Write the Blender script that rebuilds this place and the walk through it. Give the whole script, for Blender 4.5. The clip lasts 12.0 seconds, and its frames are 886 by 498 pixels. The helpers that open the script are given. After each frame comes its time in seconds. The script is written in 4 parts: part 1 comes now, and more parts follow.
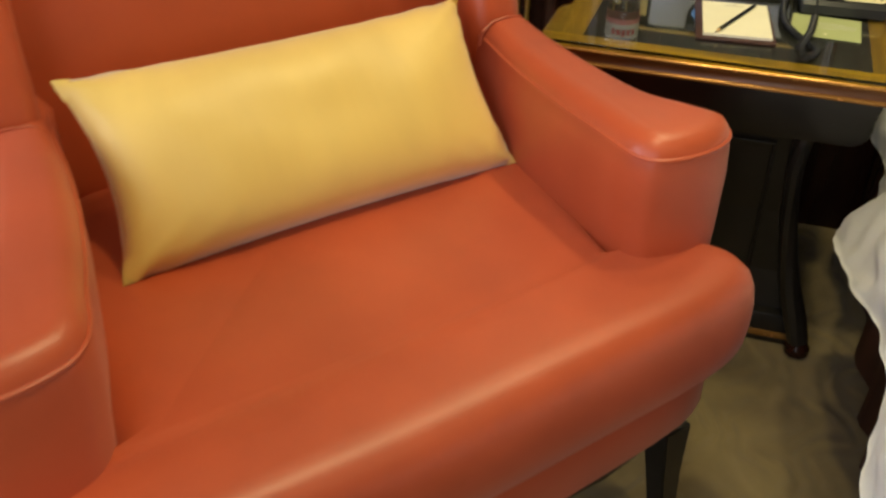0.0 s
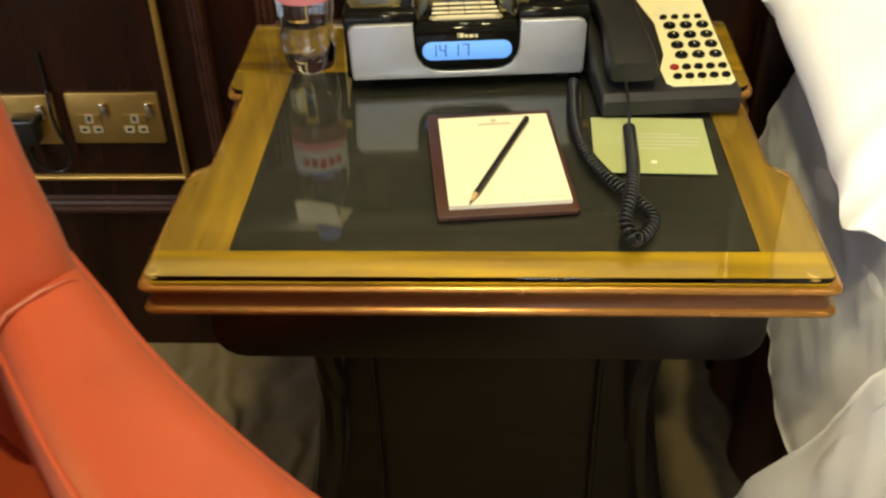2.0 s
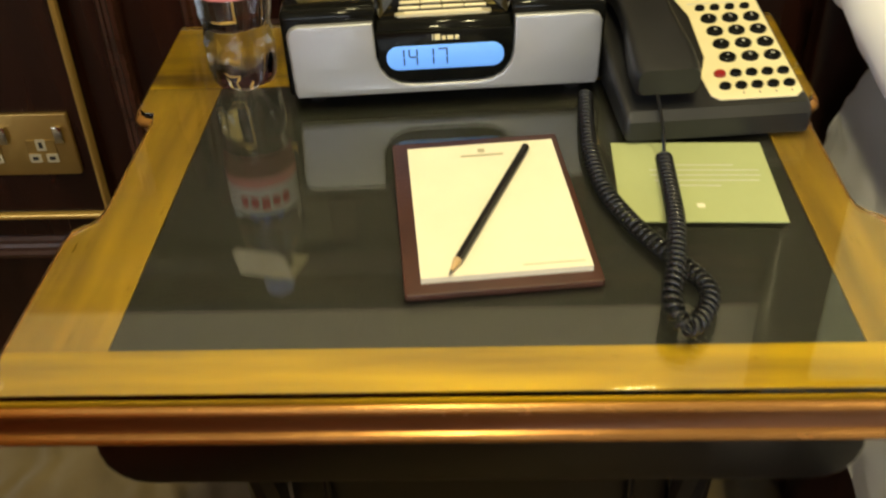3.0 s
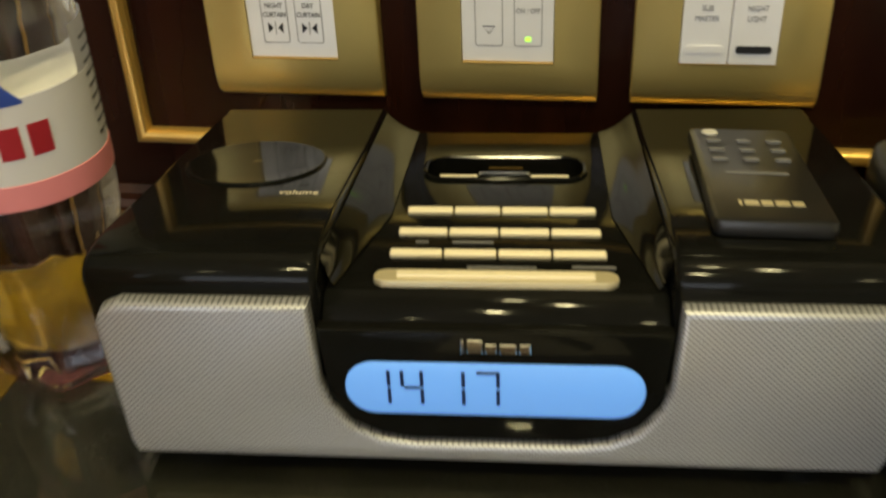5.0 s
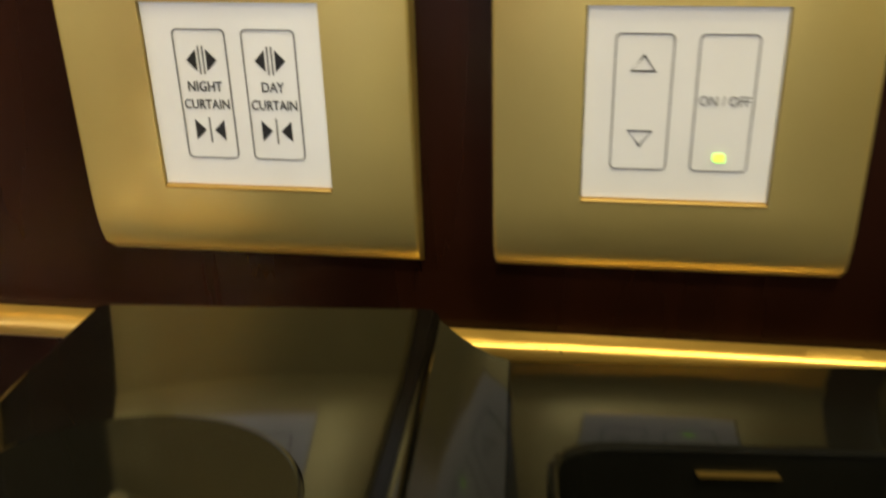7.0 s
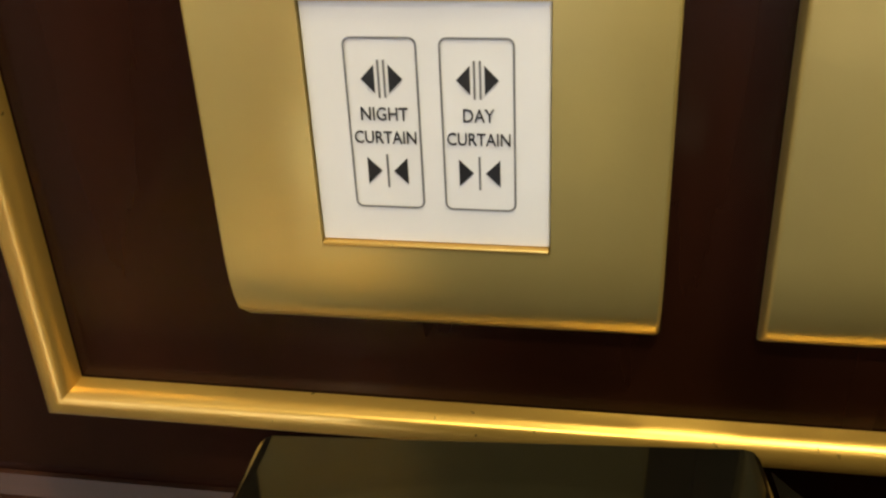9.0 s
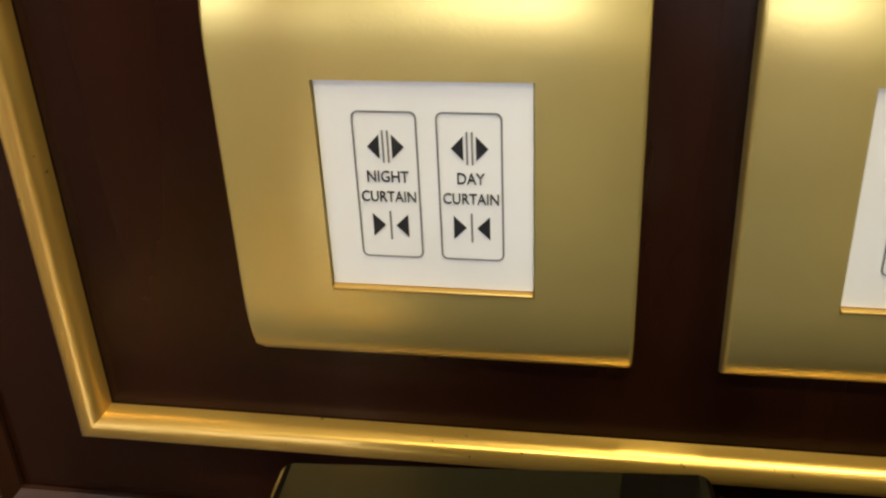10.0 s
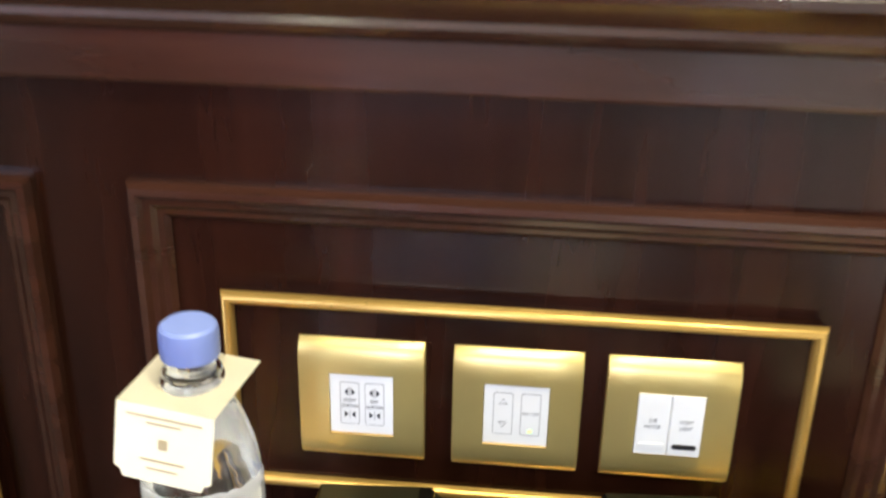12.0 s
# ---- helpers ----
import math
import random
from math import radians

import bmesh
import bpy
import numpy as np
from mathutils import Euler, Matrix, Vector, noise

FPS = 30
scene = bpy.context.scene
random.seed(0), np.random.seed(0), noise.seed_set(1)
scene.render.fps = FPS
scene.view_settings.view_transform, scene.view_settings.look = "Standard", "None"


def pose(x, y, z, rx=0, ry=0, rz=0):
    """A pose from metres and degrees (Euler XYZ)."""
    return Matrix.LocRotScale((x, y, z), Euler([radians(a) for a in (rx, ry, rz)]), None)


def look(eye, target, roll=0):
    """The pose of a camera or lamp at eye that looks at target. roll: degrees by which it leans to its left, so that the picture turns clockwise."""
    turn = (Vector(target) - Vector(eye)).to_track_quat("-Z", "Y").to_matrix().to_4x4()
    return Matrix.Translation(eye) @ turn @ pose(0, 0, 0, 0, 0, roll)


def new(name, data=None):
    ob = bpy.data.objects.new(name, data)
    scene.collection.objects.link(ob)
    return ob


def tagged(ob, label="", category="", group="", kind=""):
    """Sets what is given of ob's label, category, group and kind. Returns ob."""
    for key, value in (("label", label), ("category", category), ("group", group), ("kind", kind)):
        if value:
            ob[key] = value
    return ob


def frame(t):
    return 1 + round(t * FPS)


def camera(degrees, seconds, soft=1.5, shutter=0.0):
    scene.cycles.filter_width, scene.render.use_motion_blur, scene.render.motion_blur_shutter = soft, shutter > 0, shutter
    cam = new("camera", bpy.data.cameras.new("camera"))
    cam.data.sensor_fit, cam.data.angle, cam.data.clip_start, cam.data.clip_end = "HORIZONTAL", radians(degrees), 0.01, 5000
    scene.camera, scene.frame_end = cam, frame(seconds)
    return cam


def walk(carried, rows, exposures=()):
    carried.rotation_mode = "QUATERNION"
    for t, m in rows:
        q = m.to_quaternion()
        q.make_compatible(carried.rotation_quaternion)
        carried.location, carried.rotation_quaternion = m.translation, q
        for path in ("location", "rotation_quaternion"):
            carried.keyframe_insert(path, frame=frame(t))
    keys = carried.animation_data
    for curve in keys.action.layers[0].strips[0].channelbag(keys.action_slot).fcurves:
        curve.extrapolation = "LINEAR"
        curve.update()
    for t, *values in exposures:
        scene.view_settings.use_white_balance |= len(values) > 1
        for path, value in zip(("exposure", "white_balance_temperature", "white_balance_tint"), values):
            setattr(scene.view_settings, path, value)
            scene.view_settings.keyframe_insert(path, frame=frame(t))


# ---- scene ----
cam = camera(47.2, 12.0, soft=2.3, shutter=0.4)
PATH = [
    (0, (0.077, -2.4, 1.331), (-0.41, -0.788, 0.251), 1.5),
    (0.5, (0.014, -2.174, 1.345), (-0.316, -0.527, 0.259), -0.4),
    (1, (0.019, -1.896, 1.335), (-0.156, -0.232, 0.238), -1.6),
    (1.5, (0.037, -1.605, 1.317), (-0.086, 0.039, 0.185), -1.3),
    (2, (0.049, -1.392, 1.226), (-0.046, 0.231, 0.059), -1.8),
    (2.5, (0.051, -1.257, 1.156), (-0.012, 0.362, -0.017), -2.9),
    (4.5, (0.062, -0.651, 0.99), (-0.194, 0.954, -0.176), -2.3),
    (5, (0.053, -0.536, 0.943), (-0.243, 1.132, -0.12), -2.6),
    (5.5, (0.029, -0.446, 0.905), (-0.276, 1.253, -0.105), -2.5),
    (6, (0.015, -0.38, 0.865), (-0.277, 1.372, -0.054), -0.9),
    (6.5, (0.009, -0.331, 0.85), (-0.267, 1.435, -0.046), -1.5),
    (7, (-0.023, -0.27, 0.85), (-0.298, 1.485, -0.067), -1.7),
    (7.5, (-0.048, -0.219, 0.825), (-0.419, 1.52, -0.092), -2.5),
    (9.5, (-0.084, -0.2, 0.851), (-0.406, 1.508, -0.139), -2.9),
    (10, (-0.078, -0.22, 0.862), (-0.4, 1.499, -0.109), -2.8),
    (10.5, (-0.078, -0.234, 0.878), (-0.395, 1.49, -0.085), -2.2),
    (11, (-0.05, -0.342, 0.959), (-0.339, 1.407, 0.033), 0.1),
    (11.5, (-0.015, -0.496, 1.07), (-0.223, 1.275, 0.163), 1.9),
    (12, (0.005, -0.68, 1.192), (-0.168, 1.143, 0.387), 1.1),
]
EXPOSURES = [(0.0, -0.45, 6600, 10), (1.0, -0.2, 6500, 10), (2.5, 0.0, 6600, 10), (4.5, -0.55, 6800, 9), (5.5, -0.1, 6800, 9), (6.5, 0.0, 7000, 9), (9.5, 0.05, 6800, 12),
             (10.5, 0.05, 6250, 11), (11.5, 0.52, 5500, 15), (12.0, 0.66, 5500, 17)]
walk(cam, [(t, look(e, g, r)) for t, e, g, r in PATH], EXPOSURES)

# ---------------------------------------------------------------- light
LAMP_WARM = (1.0, 0.89, 0.48)
DAY = (0.80, 0.87, 1.0)


def lamp(name, kind, m, power, colour, size=0.1, size_y=None):
    data = bpy.data.lights.new(name, kind)
    data.energy, data.color = power, colour
    if kind == "AREA":
        data.shape, data.size, data.size_y = "RECTANGLE", size, size_y or size
    else:
        data.shadow_soft_size = size
    ob = new(name, data)
    ob.matrix_world = m
    return ob


world = bpy.data.worlds.new("sky")
scene.world = world
world.use_nodes = True
wn = world.node_tree.nodes
sky = wn.new("ShaderNodeTexSky")
sky.sky_type, sky.sun_disc, sky.sun_elevation, sky.sun_rotation = "NISHITA", False, 0.6, 2.6
world.node_tree.links.new(sky.outputs[0], wn["Background"].inputs[0])
wn["Background"].inputs[1].default_value = 0.1

SPOTS = [(0.06, -0.22), (0.42, -0.55), (0.02, -1.35), (-0.75, -2.3), (1.6, -2.2)]
POWERS = [7.0, 16.0, 20.5, 3.0, 7.0]
for (sx, sy), watts in zip(SPOTS, POWERS):
    lamp("downlight_lamp", "AREA", pose(sx, sy, 2.585, 0, 0, 0), watts, LAMP_WARM, 0.11)
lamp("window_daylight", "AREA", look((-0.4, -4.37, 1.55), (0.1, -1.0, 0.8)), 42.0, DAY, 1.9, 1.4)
lamp("window_daylight", "AREA", look((-2.57, -3.1, 1.55), (0.2, -1.6, 0.7)), 60.0, DAY, 2.2, 1.5)

# ---------------------------------------------------------------- materials


def mat(name, colour, rough=0.5, metal=0.0, var=0.12, scale=8.0, bump=0.0, bscale=200.0, stretch=(1, 1, 1),
        dark=None, coat=0.0, emit=0.0, rvar=0.1, sheen=0.0, spec=0.5):
    """Principled material with variation at two scales: broad stains and fine grain."""
    m = bpy.data.materials.new(name)
    m.use_nodes = True
    nt = m.node_tree
    n, ln = nt.nodes, nt.links
    p = n["Principled BSDF"]
    co = n.new("ShaderNodeTexCoord")
    mp = n.new("ShaderNodeMapping")
    mp.inputs["Scale"].default_value = stretch
    ln.new(co.outputs["Object"], mp.inputs[0])
    a = n.new("ShaderNodeTexNoise")
    a.inputs["Scale"].default_value, a.inputs["Detail"].default_value = scale, 6
    b = n.new("ShaderNodeTexNoise")
    b.inputs["Scale"].default_value, b.inputs["Detail"].default_value = bscale, 3
    ln.new(mp.outputs[0], a.inputs[0])
    ln.new(mp.outputs[0], b.inputs[0])
    ramp = n.new("ShaderNodeMapRange")
    ramp.inputs[1].default_value, ramp.inputs[2].default_value = 0.3, 0.7
    ln.new(a.outputs[0], ramp.inputs[0])
    mix = n.new("ShaderNodeMix")
    mix.data_type = "RGBA"
    lo = dark or [c * (1 - var) for c in colour]
    mix.inputs[6].default_value = (*lo, 1)
    mix.inputs[7].default_value = (*[min(1, c * (1 + var * 0.6)) for c in colour], 1)
    ln.new(ramp.outputs[0], mix.inputs[0])
    ln.new(mix.outputs[2], p.inputs["Base Color"])
    rr = n.new("ShaderNodeMapRange")
    rr.inputs[3].default_value, rr.inputs[4].default_value = max(0.01, rough * (1 - rvar)), min(1, rough * (1 + rvar))
    ln.new(b.outputs[0], rr.inputs[0])
    ln.new(rr.outputs[0], p.inputs["Roughness"])
    p.inputs["Metallic"].default_value = metal
    p.inputs["Coat Weight"].default_value = coat
    p.inputs["Coat Roughness"].default_value = 0.08
    p.inputs["Sheen Weight"].default_value = sheen
    p.inputs["Specular IOR Level"].default_value = spec
    if bump:
        bp = n.new("ShaderNodeBump")
        bp.inputs["Strength"].default_value, bp.inputs["Distance"].default_value = bump, 0.002
        ln.new(b.outputs[0], bp.inputs["Height"])
        ln.new(bp.outputs[0], p.inputs["Normal"])
    if emit:
        p.inputs["Emission Color"].default_value = (*colour, 1)
        p.inputs["Emission Strength"].default_value = emit
    return m


def glass(name, colour=(1, 1, 1), rough=0.0, ior=1.45):
    m = mat(name, colour, 0.02, var=0.0)
    p = m.node_tree.nodes["Principled BSDF"]
    for link in list(p.inputs["Roughness"].links):
        m.node_tree.links.remove(link)
    p.inputs["Roughness"].default_value = rough
    p.inputs["Transmission Weight"].default_value = 1.0
    p.inputs["IOR"].default_value = ior
    return m


def add_pattern(m, node_type, scale, strength, distance, stretch=(1, 1, 1), turn=0.0, settings=()):
    """A second relief on top of a material's own."""
    nt = m.node_tree
    p = nt.nodes["Principled BSDF"]
    co, mp = nt.nodes.new("ShaderNodeTexCoord"), nt.nodes.new("ShaderNodeMapping")
    mp.inputs["Scale"].default_value = stretch
    mp.inputs["Rotation"].default_value = (0, turn, 0) if isinstance(turn, float) else turn
    tex = nt.nodes.new(node_type)
    tex.inputs["Scale"].default_value = scale
    nt.links.new(co.outputs["Object"], mp.inputs[0])
    nt.links.new(mp.outputs[0], tex.inputs[0])
    bp = nt.nodes.new("ShaderNodeBump")
    bp.inputs["Strength"].default_value, bp.inputs["Distance"].default_value = strength, distance
    nt.links.new(tex.outputs[0], bp.inputs["Height"])
    old = p.inputs["Normal"].links
    if old:
        nt.links.new(old[0].from_socket, bp.inputs["Normal"])
    nt.links.new(bp.outputs[0], p.inputs["Normal"])
    return tex


M_CARPET = mat("carpet", (0.20, 0.145, 0.060), 0.95, var=0.25, scale=5, bump=0.7, bscale=420, dark=(0.125, 0.085, 0.035), sheen=0.2)
tex = add_pattern(M_CARPET, "ShaderNodeTexWave", 5.0, 0.8, 0.006)
tex.inputs["Distortion"].default_value, tex.inputs["Detail"].default_value = 14.0, 1.5
tex.inputs["Detail Scale"].default_value = 1.2
M_WOOD = mat("dark_mahogany", (0.020, 0.0060, 0.0030), 0.22, var=0.5, scale=9, bump=0.012, bscale=60, stretch=(3, 3, 0.35), dark=(0.009, 0.0028, 0.0016), spec=0.33)
M_WOODX = mat("dark_mahogany_rail", (0.042, 0.0155, 0.009), 0.22, var=0.5, scale=9, bump=0.012, bscale=60, stretch=(0.35, 3, 3), dark=(0.024, 0.009, 0.005), coat=0.25)
M_BLACKWOOD = mat("ebonised_wood", (0.010, 0.008, 0.006), 0.35, var=0.4, scale=12, bump=0.05, bscale=80, coat=0.2)
# same gilding twice: lamp-lit yellow put into this colour, dimmer side copy below
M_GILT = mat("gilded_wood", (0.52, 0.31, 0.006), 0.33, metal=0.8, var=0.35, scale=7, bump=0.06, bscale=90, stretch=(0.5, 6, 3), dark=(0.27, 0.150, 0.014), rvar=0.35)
M_GILTY_DIM = mat("gilded_wood_side_dim", (0.24, 0.135, 0.010), 0.32, metal=0.5, var=0.35, scale=7, bump=0.16, bscale=90, stretch=(6, 0.5, 3), dark=(0.13, 0.070, 0.008), rvar=0.35)
M_GILTEDGE = mat("gilded_edge", (0.50, 0.24, 0.06), 0.24, metal=0.6, var=0.3, scale=9, bump=0.03, bscale=90, dark=(0.32, 0.14, 0.03), stretch=(0.4, 1, 1), rvar=0.4)
M_FASCIA = mat("worn_brown_fascia", (0.20, 0.075, 0.022), 0.3, metal=0.2, var=0.35, scale=9, bump=0.04, bscale=90, dark=(0.11, 0.04, 0.012), stretch=(0.3, 1, 1))
M_BRASSBEAD = mat("gilt_bead", (0.66, 0.42, 0.11), 0.28, metal=0.7, var=0.08, scale=12, rvar=0.05)
M_PLATE = mat("satin_brass", (0.74, 0.58, 0.21), 0.34, metal=0.75, var=0.06, scale=20, bump=0.02, bscale=900, stretch=(1, 1, 1), rvar=0.15)
M_BRASS = mat("satin_brass_socket", (0.46, 0.30, 0.09), 0.38, metal=0.85, var=0.1, scale=20, bump=0.03, bscale=700)
M_WHITE = mat("white_plastic", (0.80, 0.80, 0.82), 0.35, var=0.03, scale=40)
M_INK = mat("black_print", (0.012, 0.012, 0.014), 0.5, var=0.1)
M_GREYINK = mat("grey_print", (0.17, 0.17, 0.18), 0.5, var=0.1)
M_PALEINK = mat("pale_print", (0.62, 0.60, 0.55), 0.5, var=0.1)
M_LED = mat("green_led", (0.45, 1.0, 0.10), 0.4, var=0, emit=1.4)
M_BLACK = mat("black_gloss_plastic", (0.006, 0.006, 0.005), 0.08, var=0.2, scale=30, spec=0.11)
M_SATIN = mat("black_satin_plastic", (0.014, 0.014, 0.013), 0.33, var=0.2, scale=30, bump=0.04, bscale=900)
M_PHONE = mat("black_phone_plastic", (0.016, 0.016, 0.017), 0.36, var=0.15, scale=30, bump=0.06, bscale=1200)
M_RUBBER = mat("black_cord", (0.010, 0.010, 0.011), 0.2, var=0.2)
M_GRILLE = mat("silver_perforated_metal", (0.50, 0.51, 0.54), 0.42, metal=0.55, var=0.06, scale=20)
g = M_GRILLE.node_tree
gt = [x for x in g.nodes if x.type == "TEX_COORD"][0]
gm = g.nodes.new("ShaderNodeMapping")
gm.inputs["Rotation"].default_value = (0, radians(45), 0)
gm.inputs["Scale"].default_value = (1, 0.0, 1)
gv = g.nodes.new("ShaderNodeTexVoronoi")
gv.voronoi_dimensions = "3D"
gv.inputs["Scale"].default_value, gv.inputs["Randomness"].default_value = 640.0, 0.0
g.links.new(gt.outputs["Object"], gm.inputs[0])
g.links.new(gm.outputs[0], gv.inputs["Vector"])
gr = g.nodes.new("ShaderNodeMapRange")
gr.inputs[1].default_value, gr.inputs[2].default_value = 0.22, 0.36
g.links.new(gv.outputs["Distance"], gr.inputs[0])
gx = g.nodes.new("ShaderNodeMix")
gx.data_type = "RGBA"
gx.inputs[6].default_value = (0.19, 0.19, 0.20, 1)
old = g.nodes["Principled BSDF"].inputs["Base Color"].links[0].from_socket
g.links.new(gr.outputs[0], gx.inputs[0])
g.links.new(old, gx.inputs[7])
g.links.new(gx.outputs[2], g.nodes["Principled BSDF"].inputs["Base Color"])
M_SILVER = mat("silver_button", (0.92, 0.82, 0.58), 0.30, metal=0.10, var=0.02)
M_CREAMBAR = mat("champagne_plastic", (0.62, 0.55, 0.36), 0.35, metal=0.4, var=0.05)
M_LCD = mat("lit_blue_display", (0.13, 0.34, 0.80), 0.3, var=0.02, emit=0.75)
M_LCDINK = mat("display_segment", (0.005, 0.02, 0.09), 0.4, var=0.0)
M_CHROME = mat("chrome", (0.75, 0.72, 0.62), 0.12, metal=1.0, var=0.05)
M_LEATHER = mat("coral_leather", (0.44, 0.070, 0.020), 0.38, var=0.14, scale=5, bump=0.10, bscale=650, dark=(0.37, 0.058, 0.016), rvar=0.2, sheen=0.1)
M_PIPING = mat("coral_leather_piping", (0.36, 0.06, 0.025), 0.45, var=0.2, scale=20)
M_SILK = mat("gold_silk", (0.76, 0.51, 0.12), 0.46, metal=0.0, var=0.12, scale=5, bump=0.12, bscale=900, stretch=(1, 0.2, 1), dark=(0.64, 0.42, 0.10), sheen=0.5)
M_LINEN = mat("white_linen", (0.90, 0.89, 0.91), 0.8, var=0.04, scale=6, bump=0.2, bscale=900, sheen=0.15)
M_BEDBASE = mat("brown_bed_skirt", (0.13, 0.052, 0.028), 0.6, var=0.4, scale=6, bump=0.3, bscale=300, stretch=(1, 3, 0.4))
M_PAPER = mat("cream_paper", (0.86, 0.80, 0.62), 0.7, var=0.03, scale=30)
M_GREENPAPER = mat("pale_green_card", (0.42, 0.46, 0.22), 0.6, var=0.04, scale=20)
M_BOARD = mat("dark_leather_board", (0.060, 0.020, 0.012), 0.4, var=0.25, scale=20, bump=0.2, bscale=500)
M_INLAY = mat("black_leather_inlay", (0.007, 0.006, 0.004), 0.6, var=0.3, scale=10, bump=0.2, bscale=500, spec=0.15)
M_KEYPLATE = mat("cream_keypad", (0.80, 0.70, 0.42), 0.45, var=0.04, scale=30)
M_RED = mat("red_key", (0.30, 0.012, 0.010), 0.3, var=0.1)
M_PENCIL = mat("black_pencil", (0.010, 0.008, 0.008), 0.25, var=0.2)
M_TIP = mat("bare_pencil_wood", (0.60, 0.40, 0.20), 0.6, var=0.2, scale=90)
M_GLASS = glass("table_glass", (0.96, 1.0, 0.97), 0.0, 1.5)
M_PET = glass("clear_bottle_plastic", (0.97, 0.98, 1.0), 0.02, 1.35)
add_pattern(M_PET, "ShaderNodeTexNoise", 55.0, 0.35, 0.004, (1, 1, 0.6))
M_WATER = glass("water", (1, 1, 1), 0.0, 1.33)
M_PANE = glass("window_glass")
M_CAP = mat("blue_bottle_cap", (0.20, 0.26, 0.62), 0.4, var=0.05, scale=20)
M_LABEL = mat("bottle_label", (0.62, 0.61, 0.62), 0.5, var=0.04, scale=30)
M_PINK = mat("pink_label_band", (0.72, 0.24, 0.26), 0.5, var=0.06, scale=30)
M_LOGORED = mat("red_label_print", (0.60, 0.03, 0.05), 0.5, var=0.05)
M_LOGOBLUE = mat("blue_label_print", (0.05, 0.12, 0.55), 0.5, var=0.05)
M_TAG = mat("cream_card_tag", (0.88, 0.82, 0.66), 0.65, var=0.03, scale=30)
M_WALL = mat("cream_wallpaper", (0.46, 0.41, 0.31), 0.75, var=0.06, scale=4, bump=0.1, bscale=200)
M_CEIL = mat("white_ceiling", (0.78, 0.75, 0.68), 0.9, var=0.03, scale=3)

# ---------------------------------------------------------------- mesh helpers


def thing(name, label, category, m=None, group="", kind=""):
    ob = new(name)
    ob.empty_display_size = 0.05
    if m is not None:
        ob.matrix_world = m
    return tagged(ob, label, category, group, kind)


def part(name, bm, material, parent=None, label="", smooth=False, m=None, angle=35):
    me = bpy.data.meshes.new(name)
    bmesh.ops.recalc_face_normals(bm, faces=bm.faces)
    bm.to_mesh(me)
    bm.free()
    me.materials.append(material)
    if smooth:
        for poly in me.polygons:
            poly.use_smooth = len(poly.vertices) <= 4
        me.set_sharp_from_angle(angle=radians(angle))
    ob = new(name, me)
    if parent is not None:
        ob.parent = parent
    if m is not None:
        ob.matrix_basis = m
    if label:
        ob["label"] = label
    return ob


def box(x0, x1, y0, y1, z0, z1, bevel=0.0, segs=2):
    bm = bmesh.new()
    bmesh.ops.create_cube(bm, size=1, matrix=Matrix.Translation(((x0 + x1) / 2, (y0 + y1) / 2, (z0 + z1) / 2))
                          @ Matrix.Diagonal((x1 - x0, y1 - y0, z1 - z0, 1)))
    if bevel:
        bmesh.ops.bevel(bm, geom=list(bm.edges), offset=bevel, segments=segs, profile=0.5, affect="EDGES")
    return bm


def prism(outline, a, b, axis="z", bevel=0.0, segs=3):
    """An outline in two coordinates, extruded from a to b along an axis; its rims bevelled."""
    put = {"z": lambda p, d: (p[0], p[1], d), "y": lambda p, d: (p[0], d, p[1]), "x": lambda p, d: (d, p[0], p[1])}[axis]
    bm = bmesh.new()
    lo = [bm.verts.new(put(p, a)) for p in outline]
    hi = [bm.verts.new(put(p, b)) for p in outline]
    n = len(outline)
    bm.faces.new(lo)
    bm.faces.new(hi[::-1])
    for i in range(n):
        bm.faces.new((lo[i], hi[i], hi[(i + 1) % n], lo[(i + 1) % n]))
    bmesh.ops.recalc_face_normals(bm, faces=bm.faces)
    if bevel:
        rim = [e for e in bm.edges if abs(put((0, 0), 1)[0] * (e.verts[0].co.x - e.verts[1].co.x)
               + put((0, 0), 1)[1] * (e.verts[0].co.y - e.verts[1].co.y) + put((0, 0), 1)[2] * (e.verts[0].co.z - e.verts[1].co.z)) < 1e-7]
        bmesh.ops.bevel(bm, geom=rim, offset=bevel, segments=segs, profile=0.5, affect="EDGES", clamp_overlap=True)
    return bm


def rounded(x0, x1, y0, y1, r, n=5):
    """A rounded rectangle as an outline."""
    pts = []
    for cx, cy, a0 in ((x1 - r, y1 - r, 0), (x0 + r, y1 - r, 90), (x0 + r, y0 + r, 180), (x1 - r, y0 + r, 270)):
        for i in range(n + 1):
            a = radians(a0 + 90 * i / n)
            pts.append((cx + r * math.cos(a), cy + r * math.sin(a)))
    return pts


def spline(pts, n=8, closed=False):
    """Catmull-Rom through points."""
    pts = [Vector(p) for p in pts]
    out, k = [], len(pts)
    for i in range(k if closed else k - 1):
        if closed:
            p0, p1, p2, p3 = (pts[(i + j) % k] for j in (-1, 0, 1, 2))
        else:
            p0, p1, p2, p3 = (pts[max(0, min(k - 1, i + j))] for j in (-1, 0, 1, 2))
        for s in range(n):
            t = s / n
            out.append(0.5 * (2 * p1 + (p2 - p0) * t + (2 * p0 - 5 * p1 + 4 * p2 - p3) * t * t + (3 * p1 - p0 - 3 * p2 + p3) * t ** 3))
    if not closed:
        out.append(pts[-1])
    return out


